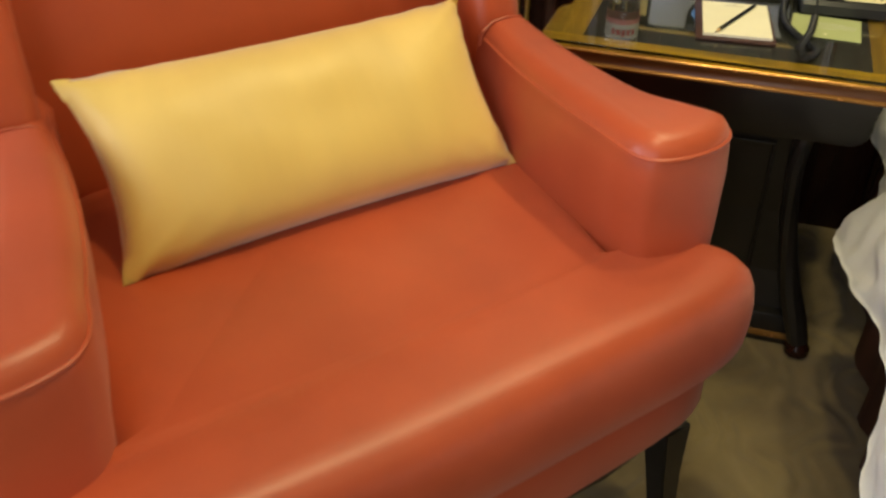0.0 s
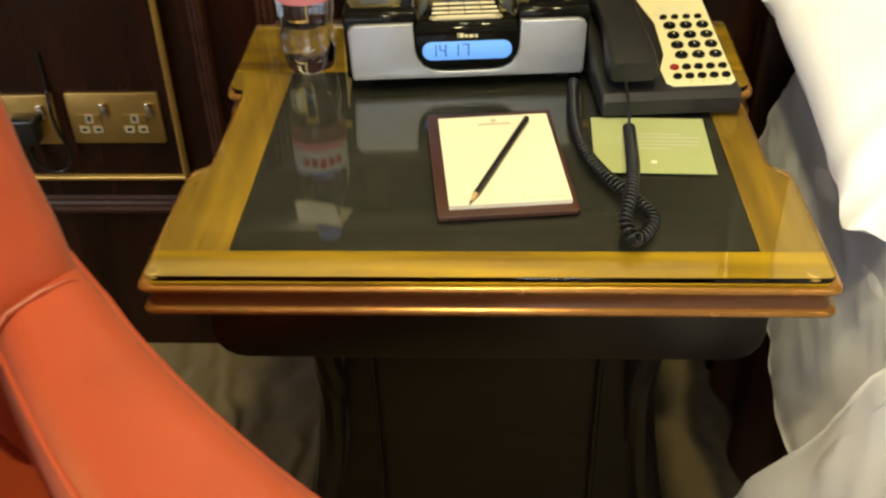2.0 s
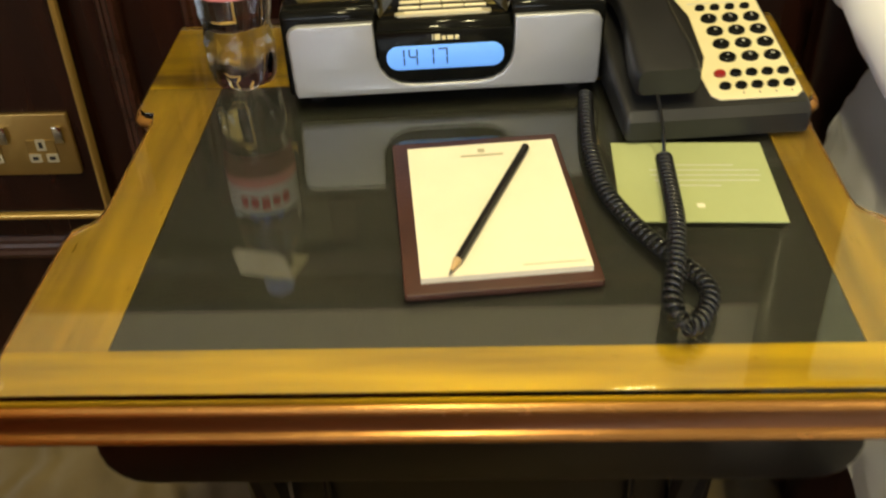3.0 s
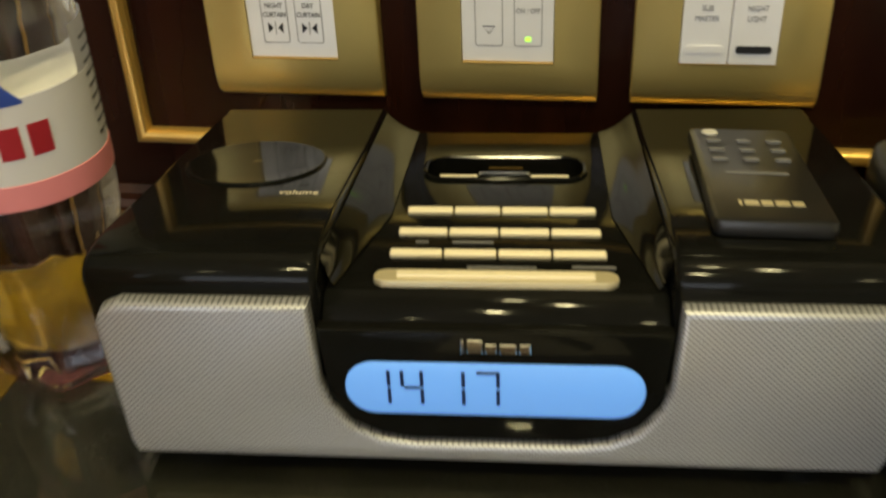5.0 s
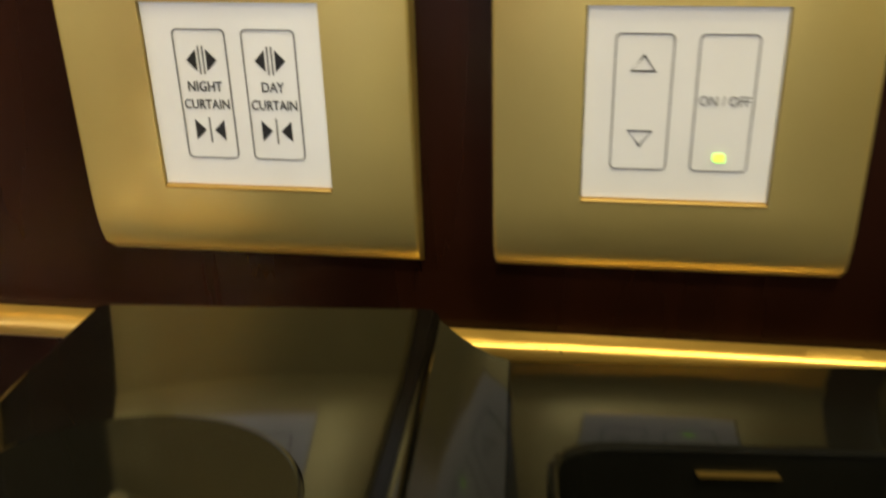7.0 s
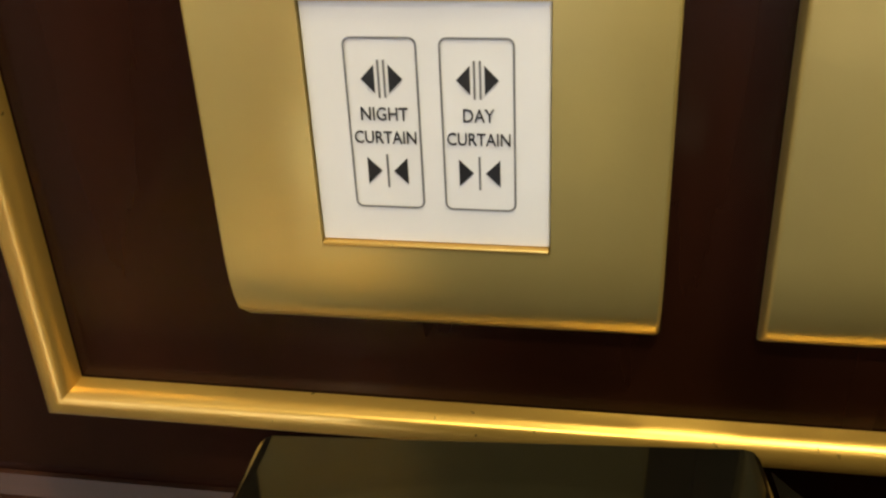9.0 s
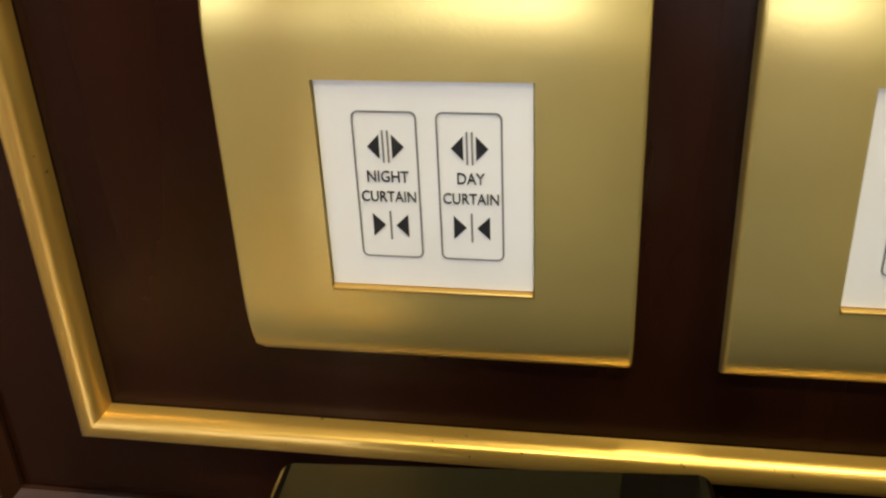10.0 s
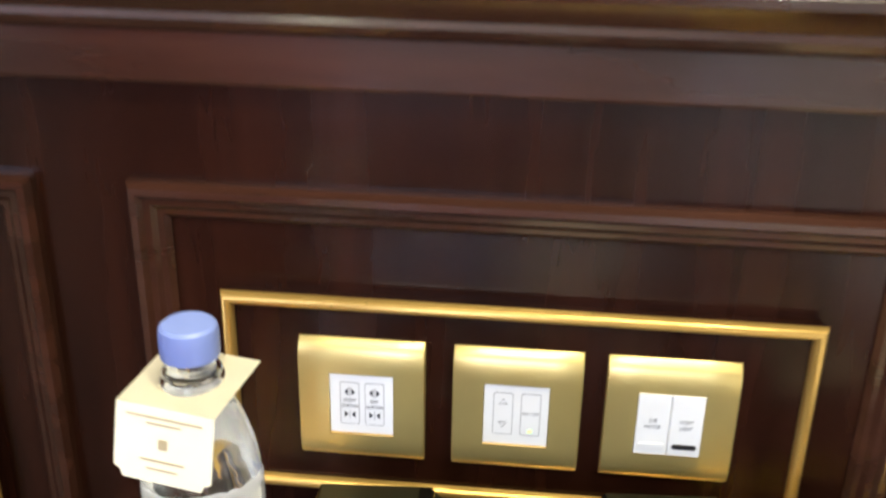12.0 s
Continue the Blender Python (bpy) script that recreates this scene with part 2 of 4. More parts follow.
def tube(path, r, sides=8, closed=False):
    bm = bmesh.new()
    path = [Vector(p) for p in path]
    n, rings = len(path), []
    up = Vector((0.13, 0.21, 0.97))
    for i, p in enumerate(path):
        a = path[(i - 1) % n] if closed or i else p
        b = path[(i + 1) % n] if closed or i < n - 1 else p
        d = (b - a).normalized()
        side = d.cross(up).normalized()
        top = side.cross(d)
        rr = r(i / max(1, n - 1)) if callable(r) else r
        rings.append([bm.verts.new(p + rr * (math.cos(2 * math.pi * j / sides) * side + math.sin(2 * math.pi * j / sides) * top)) for j in range(sides)])
    for i in range(n if closed else n - 1):
        for j in range(sides):
            bm.faces.new((rings[i][j], rings[i][(j + 1) % sides], rings[(i + 1) % n][(j + 1) % sides], rings[(i + 1) % n][j]))
    if not closed:
        bm.faces.new(rings[0][::-1])
        bm.faces.new(rings[-1])
    return bm


def lathe(profile, sides=40, lobes=0, depth=0.0, lobe_z=0.0):
    """Turned shape from (radius, z) rows; lobes press petals in under lobe_z."""
    bm = bmesh.new()
    rings = []
    for r, z in profile:
        ring = []
        for j in range(sides):
            a = 2 * math.pi * j / sides
            k = 1 - depth * (0.5 - 0.5 * math.cos(lobes * a)) * max(0, 1 - z / lobe_z) if lobes else 1
            ring.append(bm.verts.new((r * k * math.cos(a), r * k * math.sin(a), z)))
        rings.append(ring)
    for i in range(len(rings) - 1):
        for j in range(sides):
            bm.faces.new((rings[i][j], rings[i][(j + 1) % sides], rings[i + 1][(j + 1) % sides], rings[i + 1][j]))
    bm.faces.new(rings[0][::-1])
    bm.faces.new(rings[-1])
    return bm


def joined(bms):
    bm = bmesh.new()
    for other in bms:
        me = bpy.data.meshes.new("tmp")
        other.to_mesh(me)
        other.free()
        bm.from_mesh(me)
        bpy.data.meshes.remove(me)
    return bm


def lettering(name, body, size, material, parent, m, label=""):
    """Raised print in the built-in font, as a mesh."""
    cu = bpy.data.curves.new(name, "FONT")
    cu.body, cu.size, cu.extrude, cu.align_x, cu.align_y = body, size, 0.00015, "CENTER", "CENTER"
    cu.resolution_u = 3
    tmp = bpy.data.objects.new("tmp_text", cu)
    scene.collection.objects.link(tmp)
    me = bpy.data.meshes.new_from_object(tmp.evaluated_get(bpy.context.evaluated_depsgraph_get()))
    bpy.data.objects.remove(tmp)
    me.name = name
    me.materials.clear()
    me.materials.append(material)
    ob = new(name, me)
    ob.parent, ob.matrix_basis = parent, m
    if label:
        ob["label"] = label
    return ob


# ---------------------------------------------------------------- setting
X0, X1, YS, ZT = -2.6, 3.4, -4.4, 2.6
part("floor", box(X0 - 0.1, X1 + 0.1, YS - 0.1, 0.15, -0.1, 0.0), M_CARPET)
tagged(bpy.data.objects["floor"], "tan carpet with a swirling tone-on-tone relief", "carpet", kind="structure")
tagged(part("ceiling", box(X0 - 0.1, X1 + 0.1, YS - 0.1, 0.15, ZT, ZT + 0.1), M_CEIL), "plain white painted ceiling", "ceiling", kind="structure")
tagged(part("wall_east", box(X1, X1 + 0.1, YS, 0.05, 0, ZT), M_WALL), "plain cream papered wall", "wall", kind="structure")
west = tagged(thing("wall_west", "", ""), "cream papered wall with a window opening", "wall", kind="structure")
south = tagged(thing("wall_south", "", ""), "cream papered wall with a window opening", "wall", kind="structure")
WZ0, WZ1, WY0, WY1, WX0, WX1 = 0.8, 2.3, -4.2, -2.0, -1.4, 0.6
for a, b, c, d in ((YS, WY0, 0, ZT), (WY1, 0.012, 0, ZT), (WY0, WY1, 0, WZ0), (WY0, WY1, WZ1, ZT)):
    part("wall_piece", box(X0 - 0.1, X0, a, b, c, d), M_WALL, west)
for a, b, c, d in ((X0 - 0.1, WX0, 0, ZT), (WX1, X1 + 0.1, 0, ZT), (WX0, WX1, 0, WZ0), (WX0, WX1, WZ1, ZT)):
    part("wall_piece", box(a, b, YS - 0.1, YS, c, d), M_WALL, south)


def window(name, length, m):
    """A framed window of two panes along its own x, the room on the +y side."""
    t = tagged(thing(name, "", "", m), "white framed window with two clear panes", "window", kind="structure")
    h, mid = WZ1 - WZ0, length / 2
    part("window_frame", joined([box(0, length, -0.08, -0.03, 0, 0.05), box(0, length, -0.08, -0.03, h - 0.05, h), box(0, 0.05, -0.08, -0.03, 0.05, h - 0.05),
         box(length - 0.05, length, -0.08, -0.03, 0.05, h - 0.05), box(mid - 0.025, mid + 0.025, -0.08, -0.03, 0.05, h - 0.05)]), M_WHITE, t)
    for a, b in ((0.05, mid - 0.025), (mid + 0.025, length - 0.05)):
        part("pane", box(a, b, -0.058, -0.052, 0.05, h - 0.05), M_PANE, t).visible_shadow = False


window("window_1", WY1 - WY0, pose(X0, WY1, WZ0, 0, 0, -90))
window("window_2", WX1 - WX0, pose(WX0, YS, WZ0))

# panelled wall behind the table: slab, rails, mouldings, gilt beads
WALL_Y = 0.0
north = tagged(thing("wall_north", "", ""), "dark mahogany panelled wall with gilt beads and a dado ledge", "wall", kind="structure")
part("wall_slab", box(X0, X1, 0.012, 0.12, 0, 1.04), M_WOOD, north)
part("upper_wall", box(X0, X1, 0.02, 0.12, 1.04, ZT), M_WALL, north, "pale papered wall above the panelling")


def moulding(x0, x1, z0, z1, w, d, y):
    """A mitred picture-frame moulding with a stepped ogee section on the wall plane."""
    prof = [(0, 0), (0, d * 0.55), (w * 0.12, d * 0.95), (w * 0.3, d), (w * 0.42, d * 0.72), (w * 0.58, d * 0.66), (w * 0.72, d * 0.45), (w * 0.86, d * 0.4), (w, d * 0.12), (w, 0)]
    bm = bmesh.new()
    rings = []
    for o, h in prof:
        rings.append([bm.verts.new((x, y - h, z)) for x, z in ((x0 + o, z0 + o), (x1 - o, z0 + o), (x1 - o, z1 - o), (x0 + o, z1 - o))])
    for i in range(len(rings) - 1):
        for j in range(4):
            bm.faces.new((rings[i][j], rings[i][(j + 1) % 4], rings[i + 1][(j + 1) % 4], rings[i + 1][j]))
    return bm


def bead(x0, x1, z0, z1, w, d, y):
    """A mitred half-round bead."""
    prof = [(w * (0.5 - 0.5 * math.cos(math.pi * i / 8)), d * math.sin(math.pi * i / 8)) for i in range(9)]
    bm = bmesh.new()
    rings = []
    for o, h in prof:
        rings.append([bm.verts.new((x, y - h, z)) for x, z in ((x0 + o, z0 + o), (x1 - o, z0 + o), (x1 - o, z1 - o), (x0 + o, z1 - o))])
    for i in range(8):
        for j in range(4):
            bm.faces.new((rings[i][j], rings[i][(j + 1) % 4], rings[i + 1][(j + 1) % 4], rings[i + 1][j]))
    return bm


# panels: left, right, bottom of the gilt bead
PANELS = [(-0.230, 0.224, 0.672), (-1.20, -0.440, 0.365), (0.51, 1.70, 0.365), (-2.30, -1.40, 0.365), (1.9, 3.2, 0.365)]
for a, b, zb in PANELS:
    part("panel_moulding", moulding(a - 0.068, b + 0.068, zb - 0.068, 0.931, 0.030, 0.016, 0.0115), M_WOODX, north, smooth=True, angle=20)
    part("panel_board", box(a + 0.002, b - 0.002, -0.001, 0.0115, zb + 0.002, 0.846), M_WOOD, north)
    part("gilt_bead", bead(a, b, zb, 0.848, 0.010, 0.008, -0.0015), M_BRASSBEAD, north, "narrow gilt bead", smooth=True, angle=50)
part("top_rail", box(X0, X1, -0.006, 0.0115, 1.008, 1.052, 0.003), M_WOODX, north)
ledge = [(0.0195, 1.046), (-0.008, 1.046), (-0.014, 1.050), (-0.017, 1.056), (-0.015, 1.061), (-0.019, 1.066), (-0.024, 1.073), (-0.030, 1.079), (-0.031, 1.086), (-0.027, 1.091), (0.0195, 1.093)]
part("dado_ledge", prism(ledge, X0, X1, "x"), M_WOODX, north, "moulded dado ledge", smooth=True, angle=25)

# recessed downlights
for sx, sy in SPOTS:
    dl = thing("downlight", "round recessed brass ceiling downlight, lit warm", "ceiling light", pose(sx, sy, 2.6), group="ceiling downlights")
    ring = lathe([(0.085, 0.0), (0.088, -0.006), (0.062, -0.010), (0.060, -0.002)], 32)
    part("trim_ring", ring, M_BRASS, dl, smooth=True)

# ---------------------------------------------------------------- switch plates
PW, PZ0, PZ1 = 0.0992, 0.7062, 0.8135
PZC = (PZ0 + PZ1) / 2


HW, HB, HT = 0.0253, -0.0288, 0.0262


def plate_body(dz=0.0):
    """Pillowed plate: flat face with a square opening, top and bottom bent back to the wall."""
    h = (PZ1 - PZ0) / 2
    zs = sorted([-h + 2 * h * i / 24 for i in range(25)] + [HB + dz, HT + dz])

    def face_y(z):
        k = max(0.0, (abs(z) - 0.030) / (h - 0.030))
        return -0.0095 + 0.0085 * (1 - math.sqrt(max(0, 1 - k ** 2.2)))
    bm = bmesh.new()
    w, b = PW / 2, 0.0011
    rows = []
    for z in zs:
        y = face_y(z)
        cols = [(-w, 0.0), (-w, min(0, y + b)), (-w + 0.35 * b, min(0, y + 0.3 * b)), (-w + b, y), (-HW, y), (HW, y), (w - b, y), (w - 0.35 * b, min(0, y + 0.3 * b)), (w, min(0, y + b)), (w, 0.0)]
        rows.append([bm.verts.new((x, yy, z)) for x, yy in cols])
    for i in range(len(zs) - 1):
        for j in range(9):
            if j == 4 and zs[i] >= HB + dz - 1e-7 and zs[i + 1] <= HT + dz + 1e-7:
                continue
            bm.faces.new((rows[i][j], rows[i][j + 1], rows[i + 1][j + 1], rows[i + 1][j]))
    bm.faces.new(rows[0])
    bm.faces.new(rows[-1][::-1])
    rim = [e for e in bm.edges if e.is_boundary and all(abs(v.co.x) < HW + 1e-6 for v in e.verts)]
    made = bmesh.ops.extrude_edge_only(bm, edges=rim)["geom"]
    for v in made:
        if isinstance(v, bmesh.types.BMVert):
            v.co.y = -0.0055
    return bm


FACE = Matrix(((1, 0, 0, 0), (0, 0, -1, 0), (0, 1, 0, 0), (0, 0, 0, 1)))


def on_face(x, z, y=-0.0085):
    return Matrix.Translation((x, y, z)) @ FACE @ Matrix.Diagonal((0.78, 0.98, 1, 1))


def outline_strip(x0, x1, z0, z1, r, w, y0, y1):
    """A thin rounded frame line."""
    outer, inner = rounded(x0, x1, z0, z1, r), rounded(x0 + w, x1 - w, z0 + w, z1 - w, max(r - w, 0.0003))
    bm = bmesh.new()
    n = len(outer)
    vo = [bm.verts.new((p[0], y0, p[1])) for p in outer]
    vi = [bm.verts.new((p[0], y0, p[1])) for p in inner]
    vo2 = [bm.verts.new((p[0], y1, p[1])) for p in outer]
    for i in range(n):
        j = (i + 1) % n
        bm.faces.new((vo[i], vo[j], vi[j], vi[i]))
        bm.faces.new((vo[i], vo2[i], vo2[j], vo[j]))
    return bm


def tri(x, z, w, h, d):
    """A triangular print: d is r, l, u or v."""
    s = {"r": [(-w / 2, -h / 2), (w / 2, 0), (-w / 2, h / 2)], "l": [(w / 2, -h / 2), (-w / 2, 0), (w / 2, h / 2)],
         "u": [(-w / 2, -h / 2), (w / 2, -h / 2), (0, h / 2)], "v": [(-w / 2, h / 2), (w / 2, h / 2), (0, -h / 2)]}[d]
    return prism([(x + a, z + b) for a, b in s], -0.0086, -0.0081, "y")


def hollow_tri(x, z, w, h, d):
    big = {"u": [(-w / 2, -h / 2), (w / 2, -h / 2), (0, h / 2)], "v": [(-w / 2, h / 2), (w / 2, h / 2), (0, -h / 2)]}[d]
    return tube([(x + a, -0.0083, z + b) for a, b in big], 0.0004, 6, closed=True)


def switch_plate(x, label, dz=0.0):
    t = thing("switch_plate", label, "wall switch", Matrix.Translation((x, -0.0015, PZC)), group="bedside control plates")
    part("plate", plate_body(dz), M_PLATE, t, "satin brass pillowed plate", smooth=True, angle=40)
    part("lip", box(-HW + 0.0002, HW - 0.0002, -0.0099, -0.0062, HB + dz + 0.0001, HB + dz + 0.0011, 0.0003), M_BRASSBEAD, t, "bright brass lip")
    return t


def button_panel(t):
    """White insert sunk a little into the plate's opening."""
    return part("button_panel", box(-HW + 0.0003, HW - 0.0003, -0.0083, -0.0055, HB + 0.0012, HT - 0.0003, 0.0003), M_WHITE, t, "white plastic")


FRONT0, FRONT1 = -0.0086, -0.0082
p1 = switch_plate(-0.1205, "satin brass plate with white night and day curtain buttons")
panel = button_panel(p1)
for cx, word in ((-0.0092, "NIGHT"), (0.0104, "DAY")):
    part("key_outline", outline_strip(cx - 0.0076, cx + 0.0076, -0.0192, 0.0187, 0.0017, 0.0004, FRONT0, FRONT1), M_GREYINK, panel)
    for q, way in ((-1, "l"), (1, "r")):
        part("arrow", tri(cx + q * 0.0029, 0.0099, 0.0028, 0.0060, way), M_INK, panel)
    for q in (-1, 1):
        part("stroke", box(cx + q * 0.0006 - 0.0002, cx + q * 0.0006 + 0.0002, FRONT0, FRONT1, 0.0059, 0.0139), M_GREYINK, panel)
    for q, way in ((-1, "r"), (1, "l")):
        part("arrow", tri(cx + q * 0.0028, -0.0105, 0.0030, 0.0060, way), M_INK, panel)
    part("stroke", box(cx - 0.0002, cx + 0.0002, FRONT0, FRONT1, -0.0143, -0.0068), M_GREYINK, panel)
    lettering("print", word, 0.0042, M_INK, panel, on_face(cx, 0.0022))
    lettering("print", "CURTAIN", 0.0040, M_INK, panel, on_face(cx, -0.0030))

p2 = switch_plate(0.0005, "satin brass plate with white dimmer and on/off buttons")
panel = button_panel(p2)
for cx in (-0.0101, 0.0112):
    part("key_outline", outline_strip(cx - 0.0076, cx + 0.0076, -0.0188, 0.0190, 0.0017, 0.0004, FRONT0, FRONT1), M_GREYINK, panel)
part("arrow", hollow_tri(-0.0101, 0.0110, 0.0062, 0.0042, "u"), M_INK, panel)
part("arrow", hollow_tri(-0.0101, -0.0098, 0.0062, 0.0042, "v"), M_INK, panel)
lettering("print", "ON / OFF", 0.0040, M_GREYINK, panel, on_face(0.0112, 0.0010))
part("status_light", prism(rounded(0.0096, 0.0128, -0.0160, -0.0136, 0.0008, 3), -0.0088, -0.0082, "y"), M_LED, panel, "lit green indicator")

p3 = switch_plate(0.1175, "satin brass plate with white sub master and night light rockers", 0.0015)
for a, b, one, two, ink in ((-HW + 0.0003, -0.0002, "SUB", "MASTER", M_WHITE), (0.0002, HW - 0.0003, "NIGHT", "LIGHT", M_INK)):
    panel = part("rocker", box(a, b, -0.0105, -0.0055, HB + 0.0027, HT + 0.0012, 0.0006), M_WHITE, p3, "white plastic")
    cx = (a + b) / 2
    lettering("print", one, 0.0044, M_GREYINK, panel, on_face(cx, 0.0046, -0.0107))
    lettering("print", two, 0.0044, M_GREYINK, panel, on_face(cx, -0.0010, -0.0107))
    part("marker_bar", prism(rounded(cx - 0.0092, cx + 0.0092, -0.0196, -0.0156, 0.0016, 4), -0.0113, -0.0104, "y"), ink, panel, "marker bar")

# ---------------------------------------------------------------- wall sockets


def socket(x0, x1, z0, z1, outlets):
    w, h = x1 - x0, z1 - z0
    t = thing("wall_socket", "satin brass double wall socket with rocker switches" if outlets == 2 else "satin brass single wall socket with switch",
              "socket", Matrix.Translation(((x0 + x1) / 2, -0.001, (z0 + z1) / 2)))
    part("plate", prism(rounded(-w / 2, w / 2, -h / 2, h / 2, 0.004), -0.007, 0.0, "y", 0.0018, 2), M_BRASS, t, smooth=True)
    for k in range(outlets):
        cx = (k - (outlets - 1) / 2) * 0.072
        face = part("insert", prism(rounded(cx - 0.024, cx + 0.014, -0.026, 0.008, 0.003), -0.0085, -0.0068, "y", 0.0005, 1), M_BRASS, t)
        for hx, hz, hw, hh in ((cx - 0.005, 0.001, 0.0022, 0.0042), (cx - 0.0160, -0.018, 0.0036, 0.0022), (cx + 0.006, -0.018, 0.0036, 0.0022)):
            part("surround", prism(rounded(hx - hw - 0.004, hx + hw + 0.004, hz - hh - 0.004, hz + hh + 0.004, 0.001, 2), -0.0092, -0.0085, "y"), M_CREAMBAR, face)
            part("pin_hole", box(hx - hw, hx + hw, -0.0097, -0.0092, hz - hh, hz + hh), M_INK, face)
        part("switch", box(cx + 0.016, cx + 0.028, -0.0125, -0.0068, 0.004, 0.028, 0.0015), M_CHROME, t, "bright metal rocker switch", smooth=True)
    return t


socket(-0.612, -0.465, 0.436, 0.524, 2)
socket(-0.718, -0.632, 0.434, 0.521, 1)

plug = thing("power_plug", "black power plug with a hanging flex in the wall socket", "plug", Matrix.Translation((-0.680, -0.0102, 0.469)))
part("body", prism(rounded(-0.023, 0.023, -0.024, 0.022, 0.010), -0.026, 0.0, "y", 0.005, 3), M_RUBBER, plug, "black moulded plug", smooth=True)
part("strain_relief", lathe([(0.0055, 0.0), (0.0050, 0.010), (0.0038, 0.020)], 16), M_RUBBER, plug, smooth=True, m=pose(0, -0.012, -0.022, 180, 0, 0))
flex = spline([(0.0, -0.012, -0.040), (0.004, -0.012, -0.062), (0.024, -0.011, -0.078), (0.052, -0.010, -0.070), (0.060, -0.009, -0.040), (0.050, -0.010, 0.0), (0.047, -0.008, 0.04), (0.044, 0.004, 0.064), (0.043, 0.006, 0.120)], 8)
part("flex", tube(flex, 0.0030, 8), M_RUBBER, plug, "black flex", smooth=True)

# ---------------------------------------------------------------- bedside table
TX, TOP = 0.043, 0.656
table = thing("bedside_table", "gilded bedside table with black inlay, glass top and dark pedestal", "table")


def top_outline(grow=0.0):
    half = [(0.326, -0.648), (0.326, -0.470), (0.324, -0.457), (0.318, -0.450), (0.311, -0.446), (0.307, -0.438), (0.305, -0.425), (0.305, -0.275),
            (0.307, -0.263), (0.317, -0.260), (0.322, -0.254), (0.325, -0.240), (0.328, -0.060)]
    r = 0.012
    corner = [(0.326 - r + r * math.sin(radians(a)), -0.648 + r - r * math.cos(radians(a))) for a in (0, 22, 45, 67, 90)]
    half = corner + half[1:]
    right = [(TX + x + grow, y - (grow if y < -0.6 else 0)) for x, y in half]
    left = [(TX - x - grow, y - (grow if y < -0.6 else 0)) for x, y in half]
    return right + left[::-1]


part("glass_sheet", prism(top_outline(-0.003), TOP - 0.006, TOP, "z", 0.0012, 2), M_GLASS, table, "clear glass sheet with a green edge", )
bpy.data.objects["glass_sheet"].visible_shadow = False
# gilded border boards and the leather inlay lie under the glass
IX0, IX1, IY0, IY1 = -0.207, 0.306, -0.598, -0.205
part("top_core", prism(top_outline(-0.006), TOP - 0.030, TOP - 0.0125, "z"), M_BLACKWOOD, table)
zb0, zb1 = TOP - 0.0124, TOP - 0.0068
part("border_board", prism([(TX + 0.322, -0.6385), (TX + 0.312, -0.648), (TX - 0.312, -0.648), (TX - 0.322, -0.6385), (TX - 0.322, IY0), (TX + 0.322, IY0)], zb0, zb1), M_GILT, table, "gilded grained border")
# side boards take the gilding copy darkened for the weaker light there
rs = [(IX1, IY0), (TX + 0.322, IY0), (TX + 0.322, -0.470), (TX + 0.314, -0.452), (TX + 0.303, -0.440), (TX + 0.301, -0.425), (TX + 0.301, -0.275), (TX + 0.304, -0.262), (TX + 0.320, -0.250), (TX + 0.324, IY1), (IX1, IY1)]
part("border_board", prism(rs, zb0, zb1), M_GILTY_DIM, table, "gilded grained border")
part("border_board", prism([(2 * TX - x, y) for x, y in rs[1:-1]] + [(IX0, IY1), (IX0, IY0)], zb0, zb1), M_GILTY_DIM, table, "gilded grained border")
part("border_board", prism([(TX - 0.324, IY1), (TX + 0.324, IY1), (TX + 0.324, -0.062), (TX - 0.324, -0.062)], zb0, zb1), M_GILT, table, "gilded grained border")
part("inlay", box(IX0 + 0.0005, IX1 - 0.0005, IY0 + 0.0005, IY1 - 0.0005, zb0, zb1 - 0.0004), M_INLAY, table, "black leather inlay")


def edge_ring(rows):
    """Edge moulding: the top's outline at (offset, height) rows."""
    bm = bmesh.new()
    rings = [[bm.verts.new((x, y, z)) for x, y in top_outline(g)] for g, z in rows]
    n = len(rings[0])
    for i in range(len(rings) - 1):
        for j in range(n):
            bm.faces.new((rings[i][j], rings[i][(j + 1) % n], rings[i + 1][(j + 1) % n], rings[i + 1][j]))
    return bm


for rows_, mm_, name_, lab_ in (([(-0.008, TOP - 0.0072), (-0.002, TOP - 0.0075), (0.003, TOP - 0.0095), (0.004, TOP - 0.0125), (0.002, TOP - 0.0155), (-0.002, TOP - 0.017)], M_GILTEDGE, "edge_bead", "worn gilt bead"),
                         ([(-0.002, TOP - 0.017), (-0.004, TOP - 0.022), (-0.0045, TOP - 0.028), (-0.002, TOP - 0.034)], M_FASCIA, "edge_fascia", "brown hollow fascia"),
                         ([(-0.002, TOP - 0.034), (0.001, TOP - 0.0355), (0.003, TOP - 0.038), (0.002, TOP - 0.0415), (-0.002, TOP - 0.043), (-0.02, TOP - 0.043)], M_GILTEDGE, "edge_bead", "worn gilt bead")):
    part(name_, edge_ring(rows_), mm_, table, lab_, smooth=True, angle=60)
for bx, by in ((-0.273, -0.633), (0.347, -0.632)):
    part("glass_pad", lathe([(0.0065, 0), (0.0068, 0.0006), (0.005, 0.001)], 20), M_BRASS, table, "small round glass pad", m=Matrix.Translation((bx, by, TOP - 0.0068)))
# apron with rounded lower corners
ap = [(TX - 0.305, 0.612), (TX - 0.290, 0.560)] + [(TX - 0.255 + 0.035 * math.cos(radians(a)) - 0.0, 0.545 + 0.035 * math.sin(radians(a)) - 0.01) for a in (180, 205, 230, 250, 270)]
ap = ap + [(2 * TX - x, z) for x, z in ap[::-1]]
